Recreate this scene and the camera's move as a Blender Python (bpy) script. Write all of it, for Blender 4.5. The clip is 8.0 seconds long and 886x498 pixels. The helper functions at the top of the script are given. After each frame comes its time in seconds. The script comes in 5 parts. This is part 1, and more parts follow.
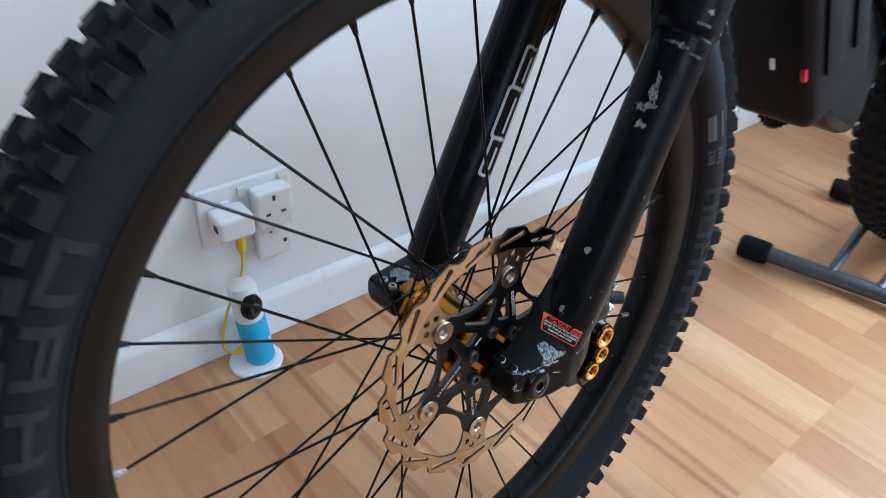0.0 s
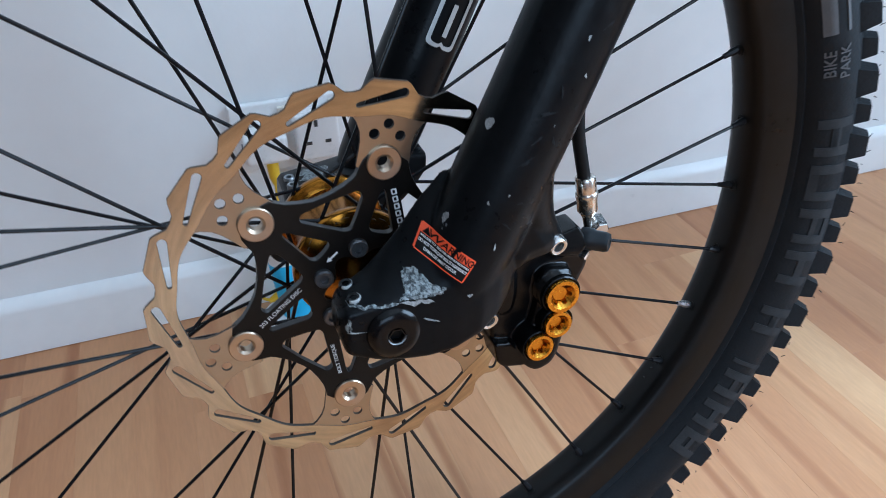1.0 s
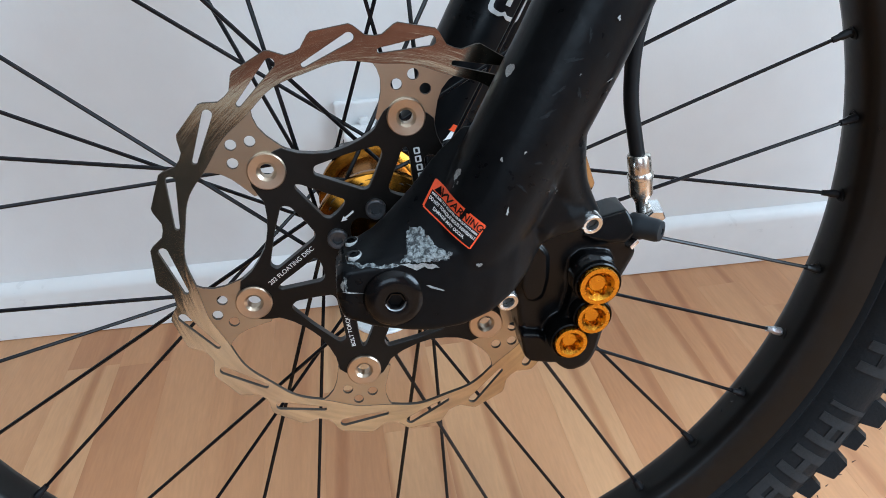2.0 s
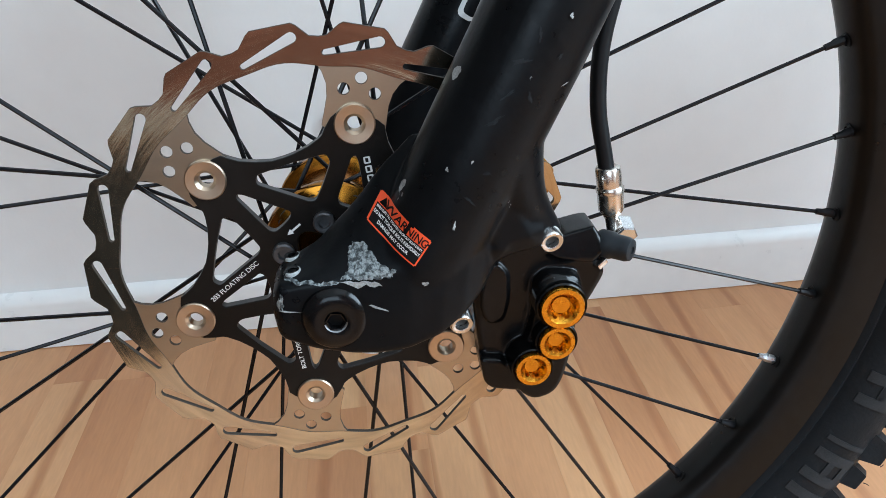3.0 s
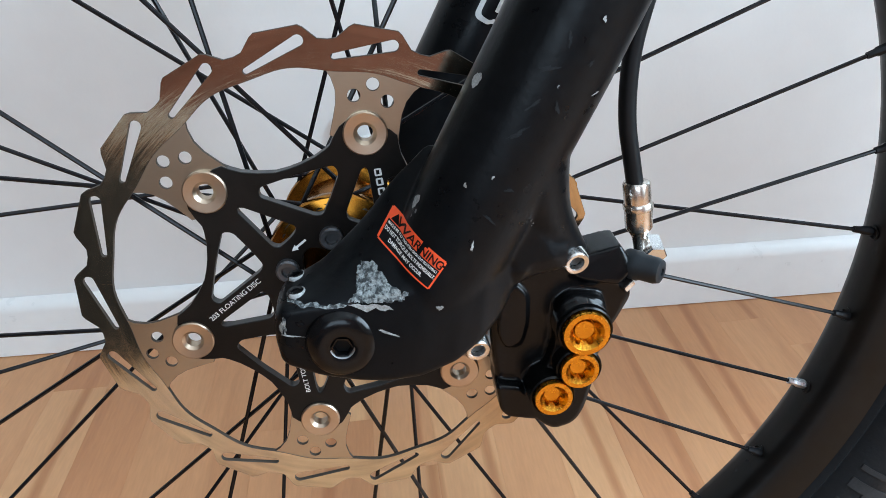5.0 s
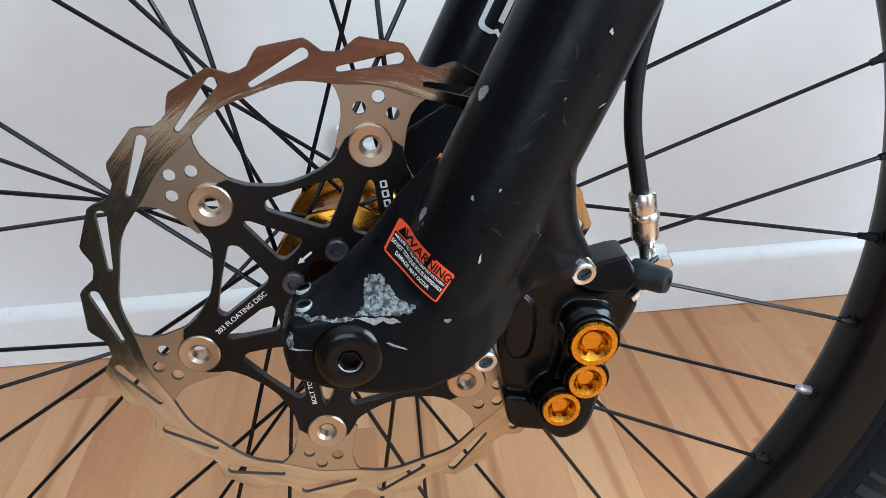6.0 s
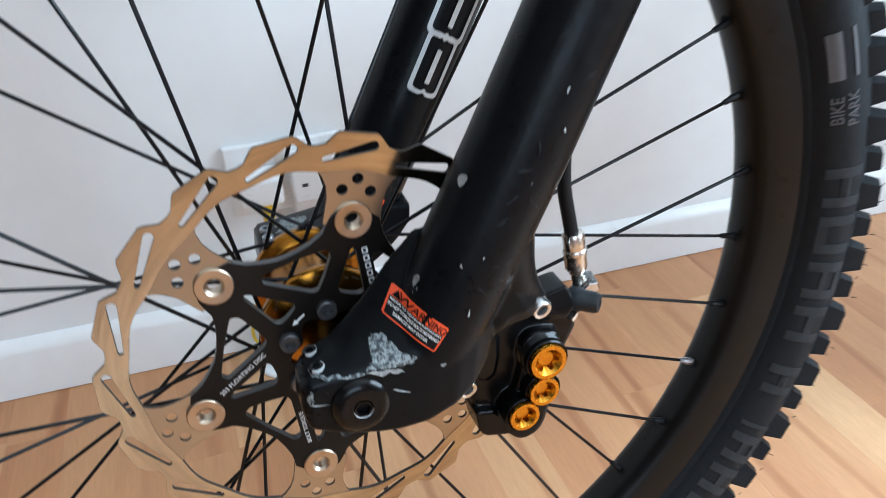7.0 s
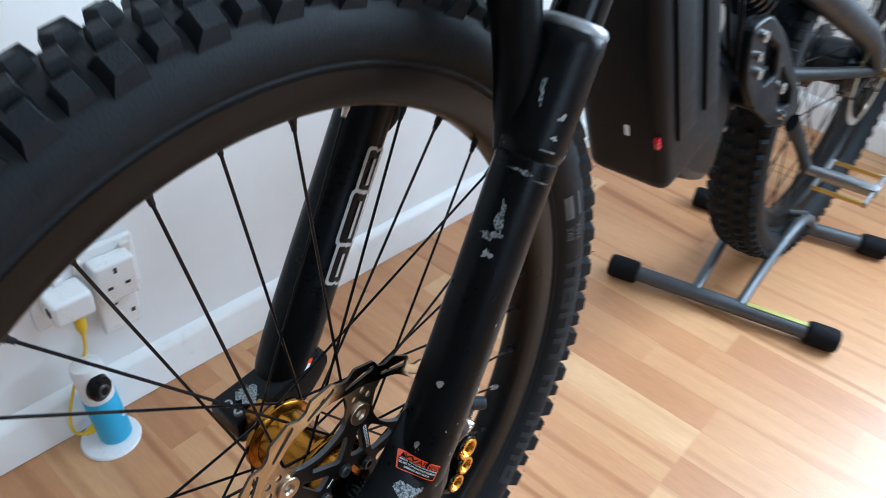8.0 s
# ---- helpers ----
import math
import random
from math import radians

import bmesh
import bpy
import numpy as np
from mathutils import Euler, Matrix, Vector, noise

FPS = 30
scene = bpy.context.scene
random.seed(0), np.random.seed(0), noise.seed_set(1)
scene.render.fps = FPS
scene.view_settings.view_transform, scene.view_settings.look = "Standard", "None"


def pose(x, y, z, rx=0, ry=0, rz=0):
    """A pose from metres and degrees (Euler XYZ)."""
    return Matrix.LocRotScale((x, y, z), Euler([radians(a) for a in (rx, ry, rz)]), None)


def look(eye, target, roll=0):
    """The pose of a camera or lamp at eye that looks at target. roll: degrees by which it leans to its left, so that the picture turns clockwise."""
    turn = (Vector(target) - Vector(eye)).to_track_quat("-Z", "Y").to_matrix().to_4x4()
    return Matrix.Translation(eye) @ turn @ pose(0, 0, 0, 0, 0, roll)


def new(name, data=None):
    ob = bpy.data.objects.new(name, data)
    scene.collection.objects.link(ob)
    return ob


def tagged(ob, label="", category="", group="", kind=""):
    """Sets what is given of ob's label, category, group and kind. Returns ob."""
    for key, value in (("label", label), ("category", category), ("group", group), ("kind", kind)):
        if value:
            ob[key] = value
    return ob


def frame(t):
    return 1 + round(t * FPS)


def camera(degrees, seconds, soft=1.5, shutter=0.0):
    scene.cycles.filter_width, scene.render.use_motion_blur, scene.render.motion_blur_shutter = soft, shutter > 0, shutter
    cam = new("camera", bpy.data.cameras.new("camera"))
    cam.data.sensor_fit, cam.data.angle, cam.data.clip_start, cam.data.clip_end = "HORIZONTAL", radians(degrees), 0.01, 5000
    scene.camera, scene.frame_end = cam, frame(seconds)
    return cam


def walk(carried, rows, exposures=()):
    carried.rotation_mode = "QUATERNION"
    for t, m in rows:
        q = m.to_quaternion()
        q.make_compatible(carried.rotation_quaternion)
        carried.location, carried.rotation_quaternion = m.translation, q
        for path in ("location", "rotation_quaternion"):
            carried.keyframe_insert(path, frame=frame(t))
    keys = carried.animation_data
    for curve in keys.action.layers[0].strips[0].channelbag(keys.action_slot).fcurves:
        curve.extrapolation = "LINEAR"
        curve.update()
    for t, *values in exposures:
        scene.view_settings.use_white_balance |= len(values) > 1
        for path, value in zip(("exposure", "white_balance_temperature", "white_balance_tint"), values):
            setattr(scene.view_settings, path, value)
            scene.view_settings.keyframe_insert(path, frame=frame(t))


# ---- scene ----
cam = camera(61.1, 8.0, soft=0.5, shutter=0.35)
PATH = [
    (0, (-0.3, -0.331, 0.737), (0.773, 0.891, -0.428), 2.3),
    (0.5, (-0.165, -0.339, 0.633), (0.644, 1.084, -0.516), -0.3),
    (1, (-0.064, -0.346, 0.57), (0.493, 1.22, -0.541), -2.0),
    (1.5, (-0.03, -0.355, 0.54), (0.282, 1.317, -0.513), -3.5),
    (3, (0.022, -0.335, 0.511), (0.18, 1.409, -0.455), -3.4),
    (3.5, (0.023, -0.329, 0.507), (0.172, 1.42, -0.451), -3.5),
    (4, (0.024, -0.321, 0.504), (0.166, 1.428, -0.456), -3.2),
    (4.5, (0.023, -0.316, 0.505), (0.163, 1.432, -0.456), -3.0),
    (6, (0.019, -0.311, 0.509), (0.16, 1.443, -0.441), -3.5),
    (6.5, (0.012, -0.315, 0.517), (0.274, 1.408, -0.463), -3.5),
    (7, (-0.037, -0.326, 0.567), (0.499, 1.297, -0.471), -2.5),
    (7.5, (-0.1115, -0.3035, 0.6840), (0.818, 1.041, -0.470), 0.9),
    (8, (-0.211, -0.28, 0.804), (1.034, 0.702, -0.416), 5.4),
]
walk(cam, [(t, look(eye, target, roll)) for t, eye, target, roll in PATH],
     exposures=[(0.0, 0.0, 6200, 10), (0.5, 0.0, 6050, 10), (1.0, 0.0, 5950, 10), (1.6, 0.13, 6300, 10), (3.0, 0.25, 6850, 10), (4.5, 0.30, 6800, 10), (6.4, 0.34, 6750, 10), (7.0, 0.36, 6650, 10), (7.5, 0.24, 6600, 10), (8.0, 0.14, 6400, 10)])

# ---- light ----
world = bpy.data.worlds.new("daylight")
scene.world = world
world.use_nodes = True
sky = world.node_tree.nodes.new("ShaderNodeTexSky")
sky.sky_type, sky.sun_disc = "NISHITA", False
sky.sun_elevation, sky.sun_rotation = radians(40), radians(60)
world.node_tree.nodes["Background"].inputs["Strength"].default_value = 0.12
world.node_tree.links.new(sky.outputs[0], world.node_tree.nodes["Background"].inputs["Color"])
scene.view_settings.exposure = 0.0


END_LIGHT = look((1.675, -0.96, 1.33), (0.0, -0.90, 1.06))
BACK_FILL = look((-0.5, -3.05, 1.47), (-0.5, 0.0, 1.3))


def area_light(name, m, sx, sy, watts, colour):
    lamp = bpy.data.lights.new(name, "AREA")
    lamp.shape, lamp.size, lamp.size_y, lamp.energy, lamp.color = "RECTANGLE", sx, sy, watts, colour
    ob = new(name, lamp)
    ob.matrix_world = m
    return ob


# the sky's light in the end wall's window; behind the camera an added, unseen fill
area_light("area_light", END_LIGHT, 1.2, 1.42, 112, (0.60, 0.80, 1.0))
area_light("area_light", BACK_FILL, 1.7, 1.15, 34, (0.60, 0.80, 1.0))

# ---- materials ----
def mat(name, colour, rough=0.5, metal=0.0, vary=0.12, scale=30.0, bump=0.0, bscale=None, coat=0.0, objvary=0.0, spec=None, stretch=(1, 1, 1), rvary=0.1):
    """A painted, metal, rubber or plastic surface with two scales of variation in colour, gloss and relief."""
    m = bpy.data.materials.new(name)
    m.use_nodes = True
    nt = m.node_tree
    N, L = nt.nodes, nt.links
    b = N["Principled BSDF"]
    b.inputs["Metallic"].default_value = metal
    b.inputs["Coat Weight"].default_value = coat
    if spec is not None:
        b.inputs["Specular IOR Level"].default_value = spec
    tc, mp = N.new("ShaderNodeTexCoord"), N.new("ShaderNodeMapping")
    mp.inputs["Scale"].default_value = stretch
    L.new(tc.outputs["Object"], mp.inputs["Vector"])
    n1, n2 = N.new("ShaderNodeTexNoise"), N.new("ShaderNodeTexNoise")
    n1.inputs["Scale"].default_value, n1.inputs["Detail"].default_value = scale, 5
    n2.inputs["Scale"].default_value, n2.inputs["Detail"].default_value = scale * 9, 3
    for n in (n1, n2):
        L.new(mp.outputs[0], n.inputs["Vector"])
    add = N.new("ShaderNodeMath")
    add.operation = "ADD"
    L.new(n1.outputs["Fac"], add.inputs[0])
    L.new(n2.outputs["Fac"], add.inputs[1])
    ramp = N.new("ShaderNodeMapRange")
    ramp.inputs["From Min"].default_value, ramp.inputs["From Max"].default_value = 0.6, 1.4
    ramp.inputs["To Min"].default_value, ramp.inputs["To Max"].default_value = 1 - vary, 1 + vary
    L.new(add.outputs[0], ramp.inputs["Value"])
    mul = N.new("ShaderNodeMix")
    mul.data_type, mul.blend_type = "RGBA", "MULTIPLY"
    mul.inputs["Factor"].default_value = 1.0
    mul.inputs[6].default_value = (*colour, 1)
    L.new(ramp.outputs[0], mul.inputs[7])
    out = mul.outputs[2]
    if objvary:
        info, hsv = N.new("ShaderNodeObjectInfo"), N.new("ShaderNodeHueSaturation")
        mr = N.new("ShaderNodeMapRange")
        mr.inputs["To Min"].default_value, mr.inputs["To Max"].default_value = 1 - objvary, 1 + objvary
        L.new(info.outputs["Random"], mr.inputs["Value"])
        L.new(mr.outputs[0], hsv.inputs["Value"])
        L.new(out, hsv.inputs["Color"])
        out = hsv.outputs["Color"]
    L.new(out, b.inputs["Base Color"])
    rr = N.new("ShaderNodeMapRange")
    rr.inputs["From Min"].default_value, rr.inputs["From Max"].default_value = 0.6, 1.4
    rr.inputs["To Min"].default_value, rr.inputs["To Max"].default_value = max(0.02, rough - rvary), min(1, rough + rvary)
    L.new(add.outputs[0], rr.inputs["Value"])
    L.new(rr.outputs[0], b.inputs["Roughness"])
    if bump:
        nb, bp = N.new("ShaderNodeTexNoise"), N.new("ShaderNodeBump")
        nb.inputs["Scale"].default_value, nb.inputs["Detail"].default_value = bscale or scale * 6, 4
        L.new(mp.outputs[0], nb.inputs["Vector"])
        bp.inputs["Strength"].default_value, bp.inputs["Distance"].default_value = bump, 0.001
        L.new(nb.outputs["Fac"], bp.inputs["Height"])
        L.new(bp.outputs[0], b.inputs["Normal"])
    return m


def scuffed(name, colour, rough, chip, amount, scale=60.0):
    """Satin black paint with scattered chips and rub marks through to the grey metal."""
    m = mat(name, colour, rough, vary=0.2, scale=25, bump=0.08, bscale=400, spec=0.11)
    N, L = m.node_tree.nodes, m.node_tree.links
    b = N["Principled BSDF"]
    tc, v, n = N.new("ShaderNodeTexCoord"), N.new("ShaderNodeTexVoronoi"), N.new("ShaderNodeTexNoise")
    v.inputs["Scale"].default_value = scale
    n.inputs["Scale"].default_value, n.inputs["Detail"].default_value = scale * 5, 6
    warp = N.new("ShaderNodeMix")
    warp.data_type, warp.blend_type = "RGBA", "LINEAR_LIGHT"
    warp.inputs["Factor"].default_value = 0.004
    L.new(tc.outputs["Object"], n.inputs["Vector"])
    L.new(tc.outputs["Object"], warp.inputs[6])
    L.new(n.outputs["Color"], warp.inputs[7])
    L.new(warp.outputs[2], v.inputs["Vector"])
    less = N.new("ShaderNodeMapRange")
    less.inputs["From Min"].default_value, less.inputs["From Max"].default_value = amount, amount * 0.7
    L.new(v.outputs["Distance"], less.inputs["Value"])
    pick = N.new("ShaderNodeMath")
    pick.operation = "GREATER_THAN"
    pick.inputs[1].default_value = 0.82
    sep = N.new("ShaderNodeSeparateColor")
    L.new(v.outputs["Color"], sep.inputs[0])
    L.new(sep.outputs[0], pick.inputs[0])
    both = N.new("ShaderNodeMath")
    both.operation = "MULTIPLY"
    L.new(less.outputs[0], both.inputs[0])
    L.new(pick.outputs[0], both.inputs[1])
    mix = N.new("ShaderNodeMix")
    mix.data_type = "RGBA"
    old = b.inputs["Base Color"].links[0].from_socket
    L.new(both.outputs[0], mix.inputs["Factor"])
    L.new(old, mix.inputs[6])
    mix.inputs[7].default_value = (*chip, 1)
    L.new(mix.outputs[2], b.inputs["Base Color"])
    return m


def worn(name, dark, pale, scale):
    """Paint rubbed through in flecks: bare grey metal with dark pits."""
    m = mat(name, pale, 0.5, metal=0.2, vary=0.3, scale=200, bump=0.7, bscale=900)
    N, L = m.node_tree.nodes, m.node_tree.links
    b = N["Principled BSDF"]
    tc, n, r = N.new("ShaderNodeTexCoord"), N.new("ShaderNodeTexNoise"), N.new("ShaderNodeMapRange")
    n.inputs["Scale"].default_value, n.inputs["Detail"].default_value, n.inputs["Roughness"].default_value = scale, 3, 0.6
    r.inputs["From Min"].default_value, r.inputs["From Max"].default_value = 0.42, 0.58
    L.new(tc.outputs["Object"], n.inputs["Vector"])
    L.new(n.outputs["Fac"], r.inputs["Value"])
    mix = N.new("ShaderNodeMix")
    mix.data_type = "RGBA"
    L.new(r.outputs[0], mix.inputs["Factor"])
    mix.inputs[6].default_value = (*dark, 1)
    L.new(b.inputs["Base Color"].links[0].from_socket, mix.inputs[7])
    L.new(mix.outputs[2], b.inputs["Base Color"])
    return m


def brushed_round(m, amount, strength, relief):
    """Fine circular marks round the wheel's axle: streaks of tone that follow the ring, and stretched gloss."""
    N, L = m.node_tree.nodes, m.node_tree.links
    b = N["Principled BSDF"]
    tan = N.new("ShaderNodeTangent")
    tan.direction_type, tan.axis = "RADIAL", "Y"
    L.new(tan.outputs[0], b.inputs["Tangent"])
    b.inputs["Anisotropic"].default_value = amount
    tc, sep, com = N.new("ShaderNodeTexCoord"), N.new("ShaderNodeSeparateXYZ"), N.new("ShaderNodeCombineXYZ")
    ln, flat = N.new("ShaderNodeVectorMath"), N.new("ShaderNodeVectorMath")
    flat.operation, ln.operation = "MULTIPLY", "LENGTH"
    flat.inputs[1].default_value = (1, 0, 1)
    L.new(tc.outputs["Object"], flat.inputs[0])
    L.new(flat.outputs[0], ln.inputs[0])
    L.new(flat.outputs[0], sep.inputs[0])
    ang = N.new("ShaderNodeMath")
    ang.operation = "ARCTAN2"
    L.new(sep.outputs[2], ang.inputs[0])
    L.new(sep.outputs[0], ang.inputs[1])
    rs = N.new("ShaderNodeMath")
    rs.operation = "MULTIPLY"
    rs.inputs[1].default_value = 300.0
    turns = N.new("ShaderNodeMath")
    turns.operation = "MULTIPLY"
    turns.inputs[1].default_value = 2.5
    L.new(ang.outputs[0], turns.inputs[0])
    L.new(ln.outputs["Value"], rs.inputs[0])
    L.new(rs.outputs[0], com.inputs[0])
    L.new(turns.outputs[0], com.inputs[1])
    n, r = N.new("ShaderNodeTexNoise"), N.new("ShaderNodeMapRange")
    n.inputs["Scale"].default_value, n.inputs["Detail"].default_value = 1.0, 4
    L.new(com.outputs[0], n.inputs["Vector"])
    r.inputs["From Min"].default_value, r.inputs["From Max"].default_value = 0.3, 0.7
    r.inputs["To Min"].default_value, r.inputs["To Max"].default_value = 1 - strength, 1 + strength
    L.new(n.outputs["Fac"], r.inputs["Value"])
    mul = N.new("ShaderNodeMix")
    mul.data_type, mul.blend_type = "RGBA", "MULTIPLY"
    mul.inputs["Factor"].default_value = 1.0
    L.new(b.inputs["Base Color"].links[0].from_socket, mul.inputs[6])
    L.new(r.outputs[0], mul.inputs[7])
    L.new(mul.outputs[2], b.inputs["Base Color"])
    bp = N.new("ShaderNodeBump")
    bp.inputs["Strength"].default_value, bp.inputs["Distance"].default_value = 1.0, relief
    L.new(n.outputs["Fac"], bp.inputs["Height"])
    if b.inputs["Normal"].is_linked:
        L.new(b.inputs["Normal"].links[0].from_socket, bp.inputs["Normal"])
    L.new(bp.outputs[0], b.inputs["Normal"])
    return m


def wood(name):
    """Varnished beech: each strip has its own tone, with long grain, fine pores and a satin lacquer."""
    m = bpy.data.materials.new(name)
    m.use_nodes = True
    N, L = m.node_tree.nodes, m.node_tree.links
    b = N["Principled BSDF"]
    tc, mp, info = N.new("ShaderNodeTexCoord"), N.new("ShaderNodeMapping"), N.new("ShaderNodeObjectInfo")
    geo = N.new("ShaderNodeNewGeometry")
    rnd = N.new("ShaderNodeMath")
    rnd.operation = "ADD"
    L.new(info.outputs["Random"], rnd.inputs[0])
    L.new(geo.outputs["Random Per Island"], rnd.inputs[1])
    frac = N.new("ShaderNodeMath")
    frac.operation = "FRACT"
    L.new(rnd.outputs[0], frac.inputs[0])
    off = N.new("ShaderNodeCombineXYZ")
    m100 = N.new("ShaderNodeMath")
    m100.operation = "MULTIPLY"
    m100.inputs[1].default_value = 37.0
    L.new(frac.outputs[0], m100.inputs[0])
    L.new(m100.outputs[0], off.inputs[0])
    L.new(m100.outputs[0], off.inputs[2])
    L.new(tc.outputs["Object"], mp.inputs["Vector"])
    L.new(off.outputs[0], mp.inputs["Location"])
    mp.inputs["Scale"].default_value = (18, 2.1, 18)
    grain, pores, big = N.new("ShaderNodeTexNoise"), N.new("ShaderNodeTexNoise"), N.new("ShaderNodeTexNoise")
    grain.inputs["Scale"].default_value, grain.inputs["Detail"].default_value, grain.inputs["Distortion"].default_value = 1.6, 6, 0.8
    pores.inputs["Scale"].default_value, pores.inputs["Detail"].default_value = 22, 3
    big.inputs["Scale"].default_value = 0.45
    for n in (grain, pores, big):
        L.new(mp.outputs[0], n.inputs["Vector"])
    tone = N.new("ShaderNodeValToRGB")
    cr = tone.color_ramp
    cr.elements[0].position, cr.elements[0].color = 0.0, (0.470, 0.200, 0.083, 1)
    cr.elements[1].position, cr.elements[1].color = 1.0, (0.660, 0.375, 0.185, 1)
    for p, c in ((0.22, (0.520, 0.234, 0.100, 1)), (0.5, (0.545, 0.255, 0.113, 1)), (0.78, (0.575, 0.283, 0.128, 1))):
        cr.elements.new(p).color = c
    L.new(frac.outputs[0], tone.inputs[0])
    gr = N.new("ShaderNodeValToRGB")
    gr.color_ramp.elements[0].position, gr.color_ramp.elements[0].color = 0.32, (0.74, 0.66, 0.6, 1)
    gr.color_ramp.elements[1].position, gr.color_ramp.elements[1].color = 0.6, (1, 1, 1, 1)
    L.new(grain.outputs["Fac"], gr.inputs[0])
    mul = N.new("ShaderNodeMix")
    mul.data_type, mul.blend_type = "RGBA", "MULTIPLY"
    mul.inputs["Factor"].default_value = 0.36
    L.new(tone.outputs[0], mul.inputs[6])
    L.new(gr.outputs[0], mul.inputs[7])
    pr = N.new("ShaderNodeMapRange")
    pr.inputs["From Min"].default_value, pr.inputs["From Max"].default_value = 0.3, 0.7
    pr.inputs["To Min"].default_value, pr.inputs["To Max"].default_value = 0.94, 1.05
    L.new(pores.outputs["Fac"], pr.inputs["Value"])
    mul2 = N.new("ShaderNodeMix")
    mul2.data_type, mul2.blend_type = "RGBA", "MULTIPLY"
    mul2.inputs["Factor"].default_value = 1.0
    L.new(mul.outputs[2], mul2.inputs[6])
    L.new(pr.outputs[0], mul2.inputs[7])
    wave, wr = N.new("ShaderNodeTexWave"), N.new("ShaderNodeValToRGB")
    wave.wave_type, wave.bands_direction = "BANDS", "X"
    wave.inputs["Scale"].default_value, wave.inputs["Distortion"].default_value = 0.33, 9.0
    wave.inputs["Detail"].default_value, wave.inputs["Detail Scale"].default_value = 3.0, 0.7
    L.new(mp.outputs[0], wave.inputs["Vector"])
    wr.color_ramp.elements[0].position, wr.color_ramp.elements[0].color = 0.0, (0.70, 0.56, 0.46, 1)
    wr.color_ramp.elements[1].position, wr.color_ramp.elements[1].color = 0.16, (1, 1, 1, 1)
    L.new(wave.outputs["Fac"], wr.inputs[0])
    mul3 = N.new("ShaderNodeMix")
    mul3.data_type, mul3.blend_type = "RGBA", "MULTIPLY"
    some = N.new("ShaderNodeMapRange")
    some.inputs["From Min"].default_value, some.inputs["From Max"].default_value = 0.35, 0.9
    some.inputs["To Min"].default_value, some.inputs["To Max"].default_value = 0.12, 0.92
    part_of = N.new("ShaderNodeMath")
    part_of.operation = "MULTIPLY"
    part_of.inputs[1].default_value = 7.31
    part_frac = N.new("ShaderNodeMath")
    part_frac.operation = "FRACT"
    L.new(frac.outputs[0], part_of.inputs[0])
    L.new(part_of.outputs[0], part_frac.inputs[0])
    L.new(part_frac.outputs[0], some.inputs["Value"])
    L.new(some.outputs[0], mul3.inputs["Factor"])
    L.new(mul2.outputs[2], mul3.inputs[6])
    L.new(wr.outputs[0], mul3.inputs[7])
    L.new(mul3.outputs[2], b.inputs["Base Color"])
    rr = N.new("ShaderNodeMapRange")
    rr.inputs["To Min"].default_value, rr.inputs["To Max"].default_value = 0.43, 0.47
    L.new(big.outputs["Fac"], rr.inputs["Value"])
    L.new(rr.outputs[0], b.inputs["Roughness"])
    b.inputs["Coat Weight"].default_value, b.inputs["Coat Roughness"].default_value = 0.24, 0.23
    bp = N.new("ShaderNodeBump")
    bp.inputs["Strength"].default_value, bp.inputs["Distance"].default_value = 0.02, 0.001
    L.new(pores.outputs["Fac"], bp.inputs["Height"])
    L.new(bp.outputs[0], b.inputs["Normal"])
    return m


WALL = mat("wall_paint", (0.80, 0.80, 0.79), 0.75, vary=0.03, scale=3, bump=0.12, bscale=220)
SKIRT = mat("gloss_paint", (0.82, 0.81, 0.79), 0.35, vary=0.03, scale=6, bump=0.05, bscale=60)
# dark colours of the unseen walls, chosen for what the disc mirrors
UMBER = mat("umber_for_reflection", (0.09, 0.065, 0.055), 0.7, vary=0.08, scale=3, bump=0.1, bscale=200)
BROWN = mat("brown_for_reflection", (0.26, 0.10, 0.07), 0.7, vary=0.08, scale=3, bump=0.1, bscale=200)
CEIL = mat("ceiling_paint", (0.85, 0.85, 0.84), 0.8, vary=0.02, scale=3)
WOOD = wood("beech_strip")
GAP = mat("joint_dark", (0.36, 0.18, 0.10), 0.7)
RUBBER = mat("tyre_rubber", (0.0058, 0.0071, 0.0086), 0.62, vary=0.3, scale=18, bump=0.25, bscale=500, spec=0.16)
KNOB = mat("knob_rubber", (0.0062, 0.0076, 0.0092), 0.58, vary=0.35, scale=40, bump=0.3, bscale=600, spec=0.16)
GREYPRINT = mat("tyre_print", (0.024, 0.0243, 0.0252), 0.7, vary=0.3, scale=120, spec=0.1)
FAINTPRINT = mat("tyre_print_faint", (0.019, 0.0198, 0.0206), 0.7, vary=0.3, scale=120, spec=0.12)
PALEPRINT = mat("tyre_print_pale", (0.06, 0.06, 0.062), 0.7, vary=0.3, scale=120)
RIM = mat("rim_black", (0.0042, 0.0037, 0.0033), 0.36, vary=0.2, scale=20, bump=0.05, bscale=300, spec=0.2)
SPOKE = mat("spoke_black", (0.005, 0.005, 0.006), 0.22, metal=0.0, vary=0.2, scale=80, spec=0.2)
STEEL = mat("bare_steel", (0.62, 0.61, 0.60), 0.22, metal=1.0, vary=0.12, scale=60)
NICKEL = mat("satin_nickel", (0.60, 0.55, 0.49), 0.26, metal=1.0, vary=0.06, scale=60, rvary=0.03)
NIPPLE = mat("nipple_black", (0.008, 0.008, 0.009), 0.35, metal=0.0, spec=0.15)
PALE = mat("bare_nipple", (0.55, 0.55, 0.56), 0.3, metal=0.9)
FORK = scuffed("fork_black", (0.0032, 0.0036, 0.0042), 0.33, (0.14, 0.145, 0.15), 0.06, 75)
WORN = worn("worn_metal", (0.028, 0.034, 0.037), (0.23, 0.255, 0.255), 560)
